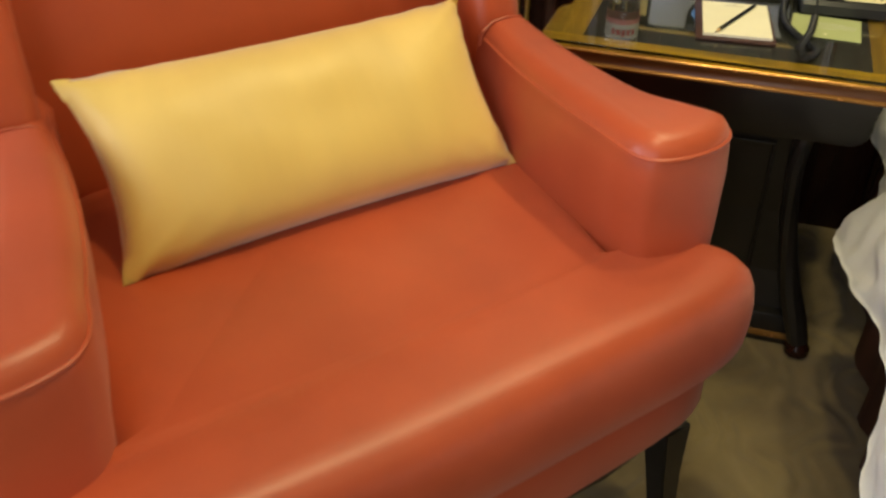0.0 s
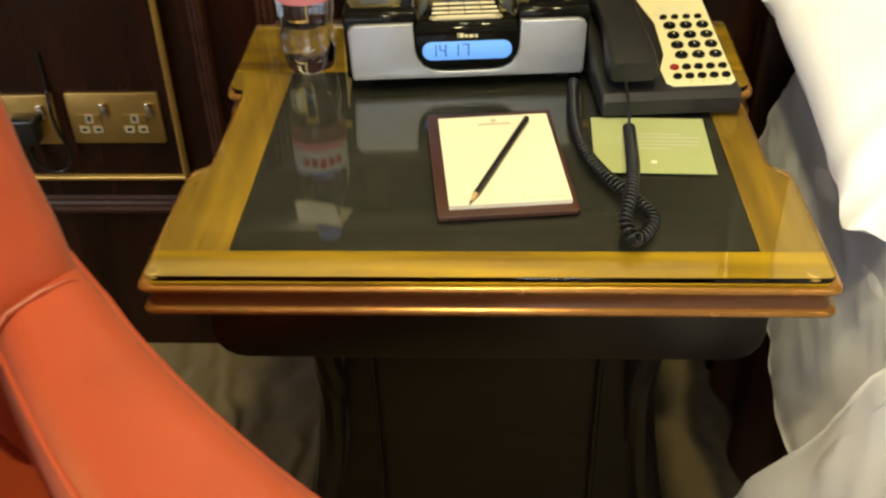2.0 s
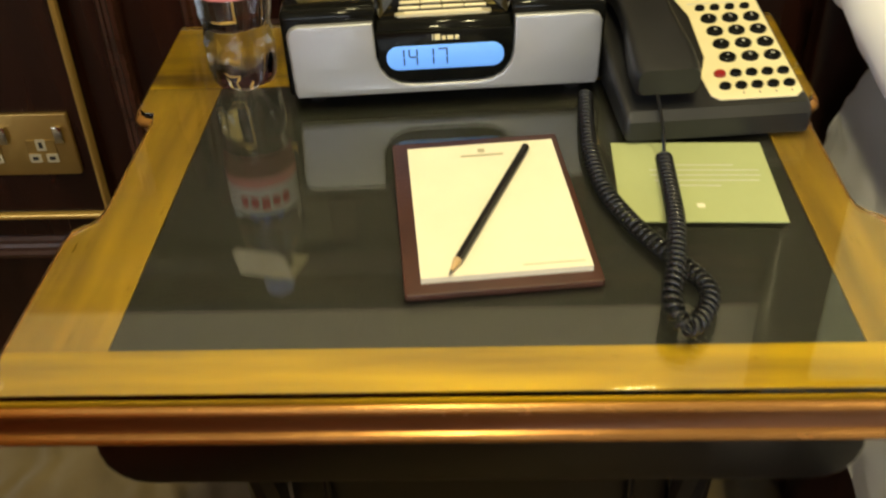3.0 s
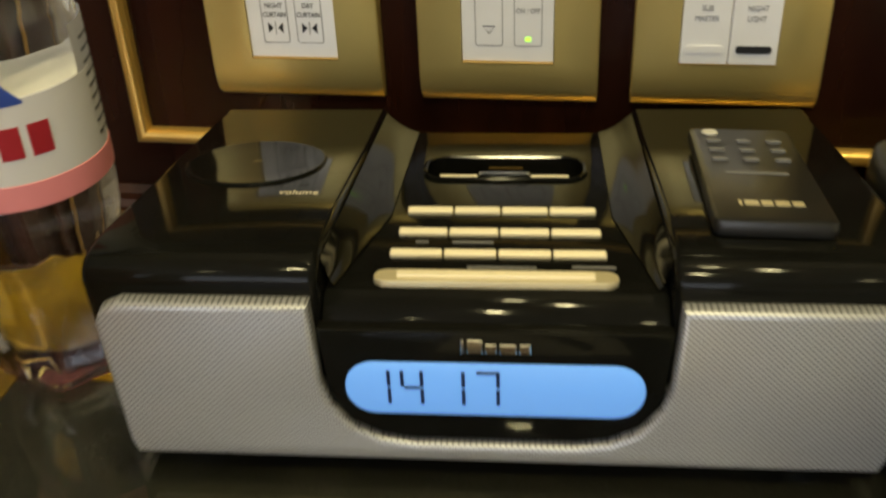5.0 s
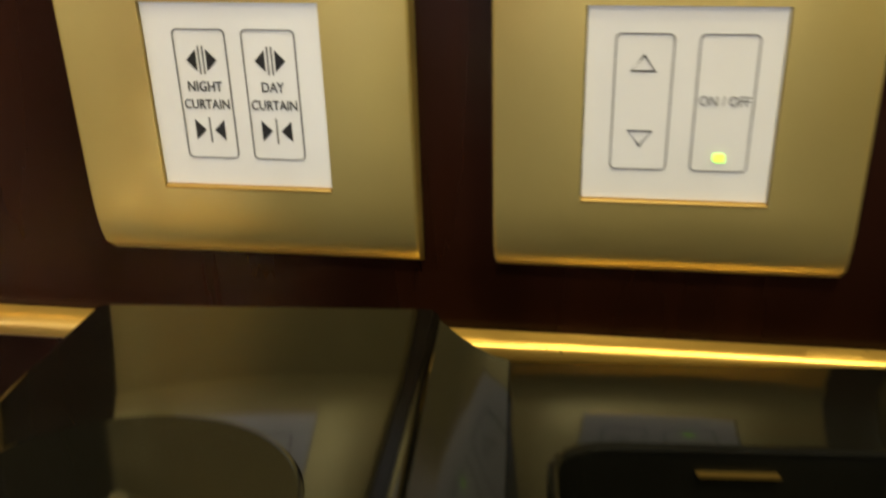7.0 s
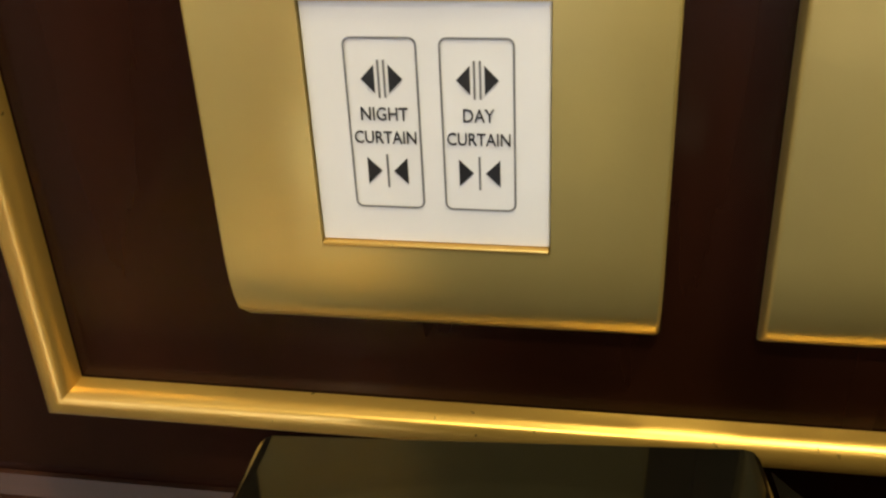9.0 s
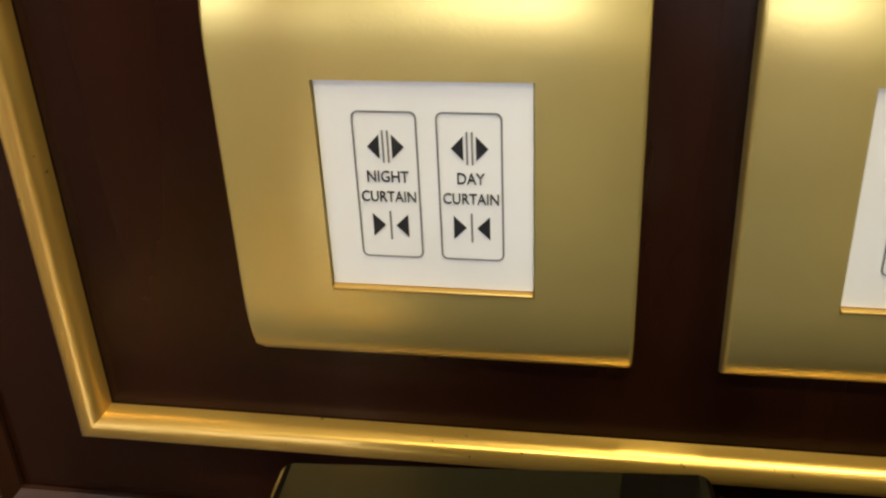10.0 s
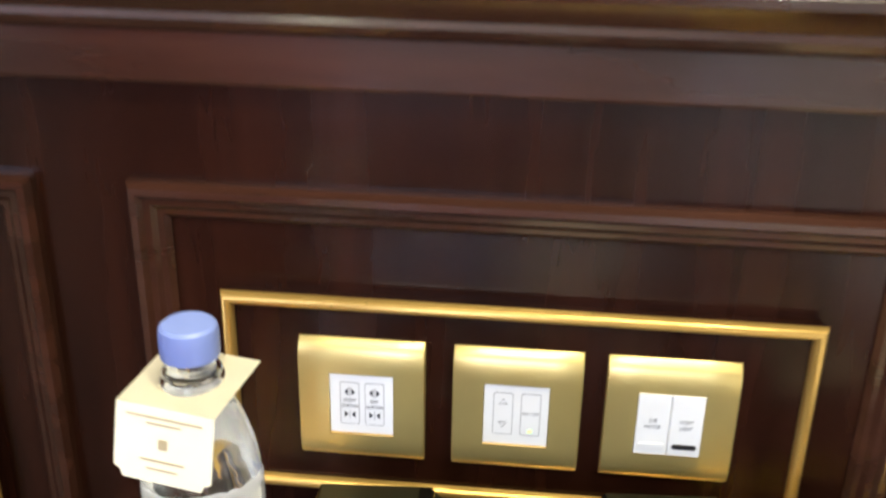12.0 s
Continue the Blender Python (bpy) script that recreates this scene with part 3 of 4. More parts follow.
part("apron", prism(ap, -0.585, -0.10, "y", 0.006, 2), M_BLACKWOOD, table, smooth=True)
# pedestal cabinet flaring to a plinth
bm = bmesh.new()
rows = [(0.500, 0.175, -0.520, -0.12), (0.44, 0.165, -0.510, -0.12), (0.30, 0.170, -0.500, -0.12), (0.16, 0.195, -0.500, -0.12), (0.075, 0.225, -0.51, -0.12)]
rings = [[bm.verts.new((TX + sx * w, y, z)) for sx, y in ((-1, ya), (1, ya), (1, yb), (-1, yb))] for z, w, ya, yb in rows]
for i in range(len(rings) - 1):
    for j in range(4):
        bm.faces.new((rings[i][j], rings[i][(j + 1) % 4], rings[i + 1][(j + 1) % 4], rings[i + 1][j]))
bm.faces.new(rings[0])
bm.faces.new(rings[-1][::-1])
part("pedestal", bm, M_BLACKWOOD, table, "black pedestal")
part("plinth", box(TX - 0.245, TX + 0.245, -0.535, -0.10, 0.0, 0.075, 0.008), M_BLACKWOOD, table, smooth=True)
part("plinth_band", box(TX - 0.2475, TX + 0.2475, -0.5375, -0.0975, 0.016, 0.032, 0.003), M_GILTEDGE, table, "dull gilt band", smooth=True)
part("panel_bead", bead(TX - 0.135, TX + 0.135, 0.11, 0.46, 0.006, 0.004, -0.5185), M_BLACKWOOD, table, "thin raised line", smooth=True)
for s in (-1, 1):
    leg = spline([(TX + s * 0.185, -0.530, 0.505), (TX + s * 0.178, -0.535, 0.42), (TX + s * 0.190, -0.530, 0.30), (TX + s * 0.215, -0.535, 0.17), (TX + s * 0.245, -0.545, 0.08), (TX + s * 0.262, -0.555, 0.03)], 6)
    part("scroll_leg", tube(leg, lambda u: 0.020 - 0.004 * math.sin(u * 6), 10), M_BLACKWOOD, table, "dark red-brown carved leg", smooth=True)
    part("leg_foot", lathe([(0.018, 0), (0.026, 0.008), (0.026, 0.022), (0.016, 0.036)], 16), M_WOOD, table, smooth=True, m=Matrix.Translation((TX + s * 0.262, -0.555, 0.0)))

# ---------------------------------------------------------------- speaker dock clock
dock = thing("speaker_dock", "black speaker dock clock with silver grilles and a lit blue display", "clock radio", pose(0.021, -0.249, TOP, 0, 0, 4.0))
T0, T1, D = 0.097, 0.070, 0.196


def slab(x0, x1, inset_y, low, lift0, lift1):
    """Block whose top falls from front to back."""
    side = [(0.006, low), (0.000, 0.088 if low < 0.05 else low)] + [(0.010 - 0.010 * math.cos(radians(a)), lift0 - 0.009 + 0.009 * math.sin(radians(a))) for a in (15, 35, 55, 75)]
    side += [(0.018, lift0 + 0.0002), (D - 0.006, lift1), (D, lift1 - 0.006), (D, low)]
    return prism(side, x0, x1, "x", bevel=0.003, segs=3)


part("speaker_block", slab(-0.150, -0.064, 0, 0.012, T0, T1), M_BLACK, dock, "glossy black housing", smooth=True)
part("speaker_block", slab(0.060, 0.146, 0, 0.012, T0, T1), M_BLACK, dock, "glossy black housing", smooth=True)
# centre bay: a sunken sloping deck
deck = [(0.004, 0.012), (-0.003, 0.030), (-0.004, 0.064), (-0.0025, 0.070), (0.0, 0.0745), (0.0035, 0.0780), (0.007, 0.0803), (0.012, 0.0815), (D - 0.012, 0.0595), (D - 0.006, 0.055), (D - 0.006, 0.012)]
part("deck", prism(deck, -0.0638, 0.0598, "x", 0.0015, 2), M_BLACK, dock, "glossy black sloping deck", smooth=True)
for s, xw in ((1, -0.0638), (-1, 0.0598)):
    bm = bmesh.new()
    rows = []
    for k in range(9):
        y = 0.010 + (D - 0.022) * k / 8
        zt = T0 + (T1 - T0) * y / D - 0.001
        zd = 0.0825 - 0.0230 * (y - 0.006) / (D - 0.018) + 0.0006
        wide = 0.004 + 0.012 * min(1, k / 3)
        rows.append([bm.verts.new((xw + s * a * wide, y, zd + (zt - zd) * (1 - a) ** 1.6)) for a in (0, 0.25, 0.5, 0.75, 1.0)])
    for k in range(8):
        for a in range(4):
            bm.faces.new((rows[k][a], rows[k][a + 1], rows[k + 1][a + 1], rows[k + 1][a]))
    part("cheek", bm, M_BLACK, dock, "concave glossy cheek", smooth=True)

NOTCH = [(0.0645, 0.085), (0.063, 0.050), (0.060, 0.040), (0.053, 0.030), (0.043, 0.0245), (0.030, 0.0225)]
gr = [(-0.141, 0.014), (0.138, 0.014), (0.1405, 0.020), (0.142, 0.076), (0.139, 0.082), (0.132, 0.085)]
gr += [(x - 0.002, z) for x, z in NOTCH] + [(-x - 0.002, z) for x, z in NOTCH[::-1]] + [(-0.135, 0.085), (-0.142, 0.082), (-0.145, 0.076), (-0.143, 0.020)]
part("grille", prism(gr, -0.0075, 0.001, "y", 0.0025, 3), M_GRILLE, dock, "silver perforated metal grille", smooth=True, angle=50)
bez = [(0.0625, 0.0745), (0.061, 0.050), (0.058, 0.041), (0.0515, 0.0318), (0.042, 0.0265), (0.030, 0.0245)]
bz = [(x - 0.002, z) for x, z in bez] + [(-x - 0.002, z) for x, z in bez[::-1]]
part("display_bezel", prism(bz, -0.0062, 0.0005, "y", 0.0012, 2), M_BLACK, dock, "glossy black bezel", smooth=True)
lcd = part("display", prism(rounded(-0.056, 0.052, 0.0375, 0.0610, 0.0110, 8), -0.0072, -0.0050, "y", 0.0006, 2), M_LCD, dock, "lit pale blue display", smooth=True)
SEG = {"1": "bc", "4": "fgbc", "7": "abc"}


def digit(ch, x, z, w, h):
    t = 0.0014
    shapes = {"a": (x, x + w, z + h - t, z + h), "g": (x + t, x + w - t, z + h / 2 - t / 2, z + h / 2 + t / 2), "f": (x, x + t, z + h / 2 + 0.0004, z + h - 0.0003),
              "b": (x + w - t, x + w, z + h / 2 + 0.0004, z + h - 0.0003), "c": (x + w - t, x + w, z + 0.0003, z + h / 2 - 0.0004)}
    return joined([box(a, b, -0.0076, -0.0071, c, d, 0.0002, 1) for a, b, c, d in (shapes[k] for k in SEG[ch])])


for ch, x in (("1", -0.0477), ("4", -0.0357), ("1", -0.0207), ("7", -0.0082)):
    part("digit", digit(ch, x, 0.0422, 0.0085, 0.0160), M_LCDINK, lcd, "dark display digit")
# maker's mark as plain bars
for k, (w, h) in enumerate(((0.0012, 0.006), (0.0055, 0.006), (0.004, 0.0042), (0.006, 0.0042), (0.004, 0.0042))):
    x = -0.0135 + sum((0.0012, 0.0055, 0.004, 0.006, 0.004)[:k]) + 0.0010 * k
    part("maker_mark", box(x, x + w, -0.0068, -0.0060, 0.0655, 0.0655 + h, 0.0003, 1), M_CHROME, dock)


def cut_out(ob, cutter):
    """Sinks the shape of a bmesh into an object's mesh for good."""
    me = bpy.data.meshes.new("cutter")
    bmesh.ops.recalc_face_normals(cutter, faces=cutter.faces)
    cutter.to_mesh(me)
    cutter.free()
    tmp = bpy.data.objects.new("cutter", me)
    scene.collection.objects.link(tmp)
    mod = ob.modifiers.new("pit", "BOOLEAN")
    mod.object, mod.operation, mod.solver = tmp, "DIFFERENCE", "EXACT"
    tmp.parent = ob.parent
    bpy.context.view_layer.update()
    done = bpy.data.meshes.new_from_object(ob.evaluated_get(bpy.context.evaluated_depsgraph_get()))
    ob.modifiers.clear()
    ob.data = done
    bpy.data.objects.remove(tmp)


def deck_z(y):
    return 0.0825 - 0.0230 * (y - 0.006) / (D - 0.018)


for row, y in enumerate((0.079, 0.057, 0.037)):
    half = (0.0395, 0.0405, 0.0415)[row]
    for k in range(4):
        a = -0.002 - half + 2 * half * k / 4
        z = deck_z(y)
        part("preset_button", box(-half / 4 + 0.0003, half / 4 - 0.0003, -0.0020, 0.0020, -0.001, 0.0024, 0.0010, 3), M_SILVER, dock, "bright silver button", m=pose(a + half / 4, y, z, 10, 0, 0))
part("snooze_rim", prism(rounded(-0.0445, 0.0445, -0.0052, 0.0052, 0.005), -0.001, 0.0020, "z", 0.0006, 2), M_CREAMBAR, dock, "champagne rim", m=pose(-0.002, 0.0165, deck_z(0.0165), -7, 0, 0))
part("snooze_button", prism(rounded(-0.036, 0.036, -0.0022, 0.0022, 0.0008), 0.0015, 0.0032, "z", 0.0005, 2), M_SILVER, dock, "bright silver button", m=pose(-0.002, 0.0165, deck_z(0.0165), -7, 0, 0))
for x, y, w in ((-0.032, 0.0488, 0.005), (-0.012, 0.0488, 0.016), (0.0, 0.0265, 0.026), (0.034, 0.0275, 0.016)):
    part("print_bar", box(x - w / 2, x + w / 2, y - 0.0007, y + 0.0007, deck_z(y) + 0.0, deck_z(y) + 0.0006), M_GREYINK, dock, "small grey print")
# cradle: a pit with rounded ends sunk into the deck
cy = 0.131
cm = pose(-0.002, cy, deck_z(cy) + 0.0004, -7, 0, 0)
pit = prism(rounded(-0.036, 0.036, -0.0135, 0.0135, 0.010, 6), -0.011, 0.02)
pit.transform(cm)
cut_out(bpy.data.objects["deck"], pit)
part("cradle_rim", tube([(x, y, 0.0002) for x, y in rounded(-0.0368, 0.0368, -0.0143, 0.0143, 0.0105, 6)], 0.0012, 8, closed=True), M_BLACK, dock, "glossy black cradle rim", smooth=True, m=cm)
part("connector", box(-0.0105, 0.0105, -0.0120, -0.0080, -0.011, 0.0014, 0.0008), M_BLACK, dock, smooth=True, m=cm)
for x in (-0.0108, 0.0108):
    part("connector_horn", box(x - 0.0006, x + 0.0006, -0.0125, -0.0105, -0.002, 0.0026, 0.0003), M_CHROME, dock, m=cm)
part("connector_edge", box(-0.0102, 0.0102, -0.0128, -0.0119, 0.0014, 0.0030, 0.0002), M_CHROME, dock, m=cm)
for q in (-1, 1):
    part("contact_strip", box(q * 0.0205 - 0.0085, q * 0.0205 + 0.0085, -0.0142, -0.0124, 0.0004, 0.0019, 0.0003), M_SILVER, dock, "bright contact strip", m=cm)
part("contact_mark", box(-0.008, 0.008, 0.0122, 0.0134, -0.0048, -0.0041), M_BRASS, dock, "bright contact strip", m=cm)


def top_z(y):
    return T0 + (T1 - T0) * (y - 0.018) / (D - 0.024)


tilt_top = math.degrees(math.atan2(T1 - T0, D - 0.024))
# volume dial sunk level with the housing, its near edge lifted
dial = pose(-0.111, 0.104, top_z(0.104) - 0.0002, math.degrees(math.atan2(T1 - T0, D - 0.024)) - 0.5, 0, 0)
part("volume_dial", lathe([(0.0310, -0.003), (0.0312, 0.0004), (0.0306, 0.0011), (0.0296, 0.0010), (0.018, 0.0005), (0.002, 0.0003)], 64), M_BLACK, dock, "glossy black round volume dial", smooth=True, angle=60, m=dial)
lettering("print", "volume", 0.0062, M_SILVER, dock, pose(-0.0835, 0.0660, top_z(0.0660) + 0.0002, tilt_top, 0, 0) @ Matrix.Diagonal((0.9, 1, 1, 1)))
for x in (-0.125, 0.12):
    for y in (0.02, 0.17):
        part("rubber_foot", lathe([(0.008, 0.0), (0.009, 0.003), (0.009, 0.0125)], 16), M_RUBBER, dock, m=Matrix.Translation((x, y, 0)))

# remote resting on the housing
tilt = math.degrees(math.atan2(T1 - T0, D - 0.024))
ry = 0.077
remote = thing("remote_control", "small flat black remote control lying on the speaker dock", "remote control",
               dock.matrix_world @ pose(0.0990, ry, top_z(ry) + 0.0006, tilt, 0, -3.0))
part("case", prism(rounded(-0.0215, 0.0215, -0.0565, 0.0565, 0.004), 0.0, 0.0065, "z", 0.0015, 2), M_SATIN, remote, smooth=True)
part("power_key", lathe([(0.0035, 0.006), (0.0036, 0.0074), (0.003, 0.0078)], 16), M_PALEINK, remote, "pale round key", m=Matrix.Translation((-0.013, 0.048, 0)))
for i in range(3):
    for j in range(3):
        part("key", prism(rounded(-0.0032, 0.0032, -0.0014, 0.0014, 0.0013, 3), 0.0060, 0.0075), M_GREYINK, remote, "small grey key", m=Matrix.Translation((-0.0125 + 0.0125 * i, 0.036 - 0.0125 * j, 0)))
part("print_bar", box(-0.012, 0.012, -0.006, -0.0035, 0.0064, 0.0068), M_GREYINK, remote)
for k, w in enumerate((0.001, 0.005, 0.004, 0.005, 0.004)):
    x = -0.011 + (0, 0.002, 0.008, 0.013, 0.019)[k]
    part("maker_mark", box(x, x + w, -0.041, -0.036, 0.0064, 0.0068), M_CREAMBAR, remote)

# ---------------------------------------------------------------- water bottle with tag
bottle = thing("water_bottle", "clear plastic water bottle with blue cap and pink-banded label", "bottle", pose(-0.185, -0.191, TOP + 0.0005, 0, 0, -75))
BOT = [(0.020, 0.002), (0.029, 0.0), (0.034, 0.008), (0.036, 0.022), (0.0355, 0.045), (0.0325, 0.060), (0.0355, 0.074), (0.0365, 0.090), (0.0362, 0.100), (0.0362, 0.160), (0.0355, 0.172),
       (0.033, 0.186), (0.028, 0.202), (0.021, 0.218), (0.0155, 0.228), (0.0138, 0.236), (0.0138, 0.246)]
part("shell", lathe(BOT, 60, 6, 0.12, 0.05), M_PET, bottle, "clear embossed plastic", smooth=True, angle=60).visible_shadow = False
part("water", lathe([(r - 0.0012, z + 0.0015) for r, z in BOT[1:14]], 48, 6, 0.12, 0.05), M_WATER, bottle, "clear water", smooth=True, angle=60).visible_shadow = False
lab = part("label_sleeve", lathe([(0.0364, 0.101), (0.0368, 0.1015), (0.0368, 0.1405), (0.0364, 0.1410)], 48), M_LABEL, bottle, "white paper label", smooth=True)
part("label_band", lathe([(0.0366, 0.095), (0.0371, 0.0955), (0.0371, 0.106), (0.0366, 0.1065)], 48), M_PINK, lab, "pink band", smooth=True)


def wrap(x0, x1, z0, z1, r, slant=0.0, peak=0.0):
    bm = bmesh.new()
    rows = []
    for i in range(9):
        u = i / 8
        a = (x0 + (x1 - x0) * u) / r
        up = z1 - peak * abs(2 * u - 1)
        rows.append((bm.verts.new((r * math.cos(a), r * math.sin(a), z0 + slant * u)), bm.verts.new((r * math.cos(a), r * math.sin(a), up + slant * u))))
    for i in range(8):
        bm.faces.new((rows[i][0], rows[i + 1][0], rows[i + 1][1], rows[i][1]))
    bmesh.ops.solidify(bm, geom=list(bm.faces), thickness=-0.0003)
    return bm


for k in range(5):
    x = -0.028 + 0.0115 * k
    part("brand_print", wrap(x, x + 0.0085, 0.117, 0.130 if k != 2 else 0.133, 0.0371), M_LOGORED, lab, "red brand print as plain block")
for k, (x, hgt) in enumerate(((-0.022, 0.009), (-0.010, 0.013), (0.004, 0.010))):
    part("mountain_print", wrap(x, x + 0.015, 0.1385, 0.1385 + hgt, 0.0371, 0.0, hgt - 0.001), M_LOGOBLUE, lab, "blue mountain print")
part("label_panel", wrap(0.046, 0.086, 0.1412, 0.160, 0.0369), M_LABEL, lab, "pale printed panel")
for k in range(9):
    part("text_bar", wrap(0.052, 0.080, 0.112 + 0.005 * k, 0.1135 + 0.005 * k, 0.0371), M_GREYINK, lab, "small grey print")
cap = lathe([(0.0150, 0.2450), (0.0168, 0.2453), (0.0171, 0.2470), (0.0171, 0.2600), (0.0164, 0.2636), (0.0145, 0.2652), (0.001, 0.2656)], 96, 48, 0.012, 9.0)
part("cap", cap, M_CAP, bottle, "pale blue ribbed screw cap", smooth=True)
part("neck_ring", lathe([(0.0165, 0.2325), (0.0172, 0.2335), (0.0172, 0.236), (0.0165, 0.2365)], 32), M_PET, bottle, smooth=True)

tag = thing("bottle_tag", "cream card tag folded over the neck of the bottle", "tag", pose(-0.185, -0.191, TOP + 0.2305, 0, 0, -12))
TW = 0.031
bm = bmesh.new()
hole = [(0.0185 * math.cos(2 * math.pi * i / 32), 0.0185 * math.sin(2 * math.pi * i / 32)) for i in range(32)]
sq = []
for x, y in hole:
    k = max(abs(x), abs(y) if y > 0 else abs(y))
    sq.append((x / k * TW, y / k * (0.030 if y < 0 else 0.025)))
lift = lambda y: 0.12 * y
vi = [bm.verts.new((x, y, lift(y))) for x, y in hole]
vo = [bm.verts.new((x, y, lift(y))) for x, y in sq]
for i in range(32):
    j = (i + 1) % 32
    bm.faces.new((vo[i], vo[j], vi[j], vi[i]))
bmesh.ops.solidify(bm, geom=list(bm.faces), thickness=0.0006)
part("collar", bm, M_TAG, tag, "cream card collar with a round hole")
fl = [(-TW, 0.0), (TW, 0.0), (TW, -0.038), (TW - 0.001, -0.039), (TW - 0.004, -0.040), (TW - 0.006, -0.044), (-TW + 0.006, -0.044), (-TW + 0.004, -0.040), (-TW, -0.038)]
flap = part("flap", prism(fl, 0.0, 0.0006, "y"), M_TAG, tag, "hanging cream card flap", m=pose(0, -0.0305, lift(-0.030), -14, 0, 0))
for z, w in ((-0.006, 0.048), (-0.0095, 0.022), (-0.031, 0.028), (-0.036, 0.020)):
    part("text_bar", box(-w / 2, w / 2, -0.0003, 0.0, z - 0.0006, z + 0.0006), M_CREAMBAR, flap, "fine pale print")
part("crest", prism(rounded(-0.003, 0.003, -0.024, -0.018, 0.001, 3), -0.0003, 0.0, "y"), M_CREAMBAR, flap, "small tan crest")

# ---------------------------------------------------------------- notepad, pencil, card
pad = thing("notepad", "cream notepad on a dark leather board lying on the table", "notepad", pose(0.056, -0.440, TOP + 0.0003, 0, 0, 6.0))
part("board", prism(rounded(-0.072, 0.072, -0.107, 0.107, 0.003), 0.0, 0.0055, "z", 0.001, 2), M_BOARD, pad, "dark brown leather board", smooth=True)
sheets = part("paper_block", box(-0.0625, 0.0625, -0.092, 0.092, 0.0056, 0.0105), M_PAPER, pad, "stack of cream sheets", m=pose(0.003, -0.003, 0, 0, 0, 0))
part("crest", prism(rounded(-0.003, 0.003, 0.078, 0.084, 0.001, 3), 0.0104, 0.0107), M_CREAMBAR, sheets, "small tan crest")
part("heading_bar", box(-0.018, 0.018, 0.0715, 0.0745, 0.0104, 0.0107), M_CREAMBAR, sheets, "fine tan heading")
part("footer_bar", box(0.012, 0.058, -0.0855, -0.0845, 0.0104, 0.0107), M_CREAMBAR, sheets, "fine tan print")
P0, P1 = Vector((0.027, -0.541, TOP + 0.0142)), Vector((0.089, -0.362, TOP + 0.0142))
pencil = thing("pencil", "black pencil with a sharpened tip lying on the notepad", "pencil", Matrix.Translation(P0) @ (P1 - P0).to_track_quat("Z", "Y").to_matrix().to_4x4())
L = (P1 - P0).length
part("shaft", lathe([(0.0036, 0.018), (0.0036, L - 0.001), (0.0030, L)], 6), M_PENCIL, pencil, "black painted hexagonal shaft")
part("tip", lathe([(0.0011, 0.005), (0.0035, 0.018)], 12), M_TIP, pencil, "bare sharpened wood")
part("lead", lathe([(0.0003, 0.0), (0.0011, 0.005)], 10), M_INK, pencil)

card = thing("note_card", "pale green printed card lying on the table", "card", pose(0.226, -0.405, TOP + 0.0002, 0, 0, -2.0))
part("sheet", box(-0.064, 0.064, -0.056, 0.066, 0.0, 0.0007), M_GREENPAPER, card)
for k, (x, w) in enumerate(((0.01, 0.05), (0.01, 0.09), (0.01, 0.09), (0.01, 0.085), (-0.005, 0.05))):
    part("text_bar", box(x - w / 2, x + w / 2, 0.028 - 0.008 * k, 0.0290 - 0.008 * k, 0.0006, 0.0009), M_PALEINK, card, "fine pale print")
part("crest", prism(rounded(-0.003, 0.003, -0.036, -0.030, 0.001, 3), 0.0006, 0.0009), M_PAPER, card, "small pale crest")

# ---------------------------------------------------------------- telephone
phone = thing("telephone", "black desk telephone with cream keypad and corded handset", "telephone", pose(0.248, -0.223, TOP, 0, 0, 4.5))
prof = [(-0.112, 0.004), (-0.112, 0.022), (-0.106, 0.030), (0.100, 0.062), (0.110, 0.058), (0.112, 0.004)]
part("base", prism(prof, -0.082, 0.082, "x", 0.006, 3), M_PHONE, phone, "black plastic base", smooth=True)
slope = math.degrees(math.atan2(0.032, 0.206))
km = pose(0.036, -0.006, 0.0462, slope, 0, 0)
kp = [(-0.044, 0.100), (-0.030, 0.040), (-0.032, -0.030), (-0.042, -0.060), (-0.040, -0.088), (-0.033, -0.095), (0.034, -0.095), (0.041, -0.088), (0.041, 0.100)]
kpad = part("keypad_plate", prism(kp, 0.0, 0.0022, "z", 0.0008, 2), M_KEYPLATE, phone, "cream keypad plate", m=km)


def key(x, y, rx, ry, material, name="key"):
    bm = bmesh.new()
    rings = []
    for k, h in ((1.0, 0.002), (1.0, 0.0045), (0.82, 0.0058), (0.4, 0.0054)):
        rings.append([bm.verts.new((x + rx * k * math.cos(2 * math.pi * j / 18), y + ry * k * math.sin(2 * math.pi * j / 18), h)) for j in range(18)])
    for i in range(3):
        for j in range(18):
            bm.faces.new((rings[i][j], rings[i][(j + 1) % 18], rings[i + 1][(j + 1) % 18], rings[i + 1][j]))
    bm.faces.new(rings[-1])
    return part(name, bm, material, kpad, "glossy oval key", smooth=True, angle=60)


for i in range(4):
    key(-0.017 + 0.0145 * i, 0.049, 0.0048, 0.0036, M_BLACK)
for r in range(4):
    for c in range(3):
        k = key(-0.013 + 0.0205 * c + 0.0005 * r, 0.030 - 0.0215 * r, 0.0078, 0.0068, M_BLACK)
        lettering("digit", "123456789*0#"[r * 3 + c], 0.0055, M_PALEINK, k, Matrix.Translation((-0.013 + 0.0205 * c + 0.0005 * r, 0.030 - 0.0215 * r, 0.0059)))
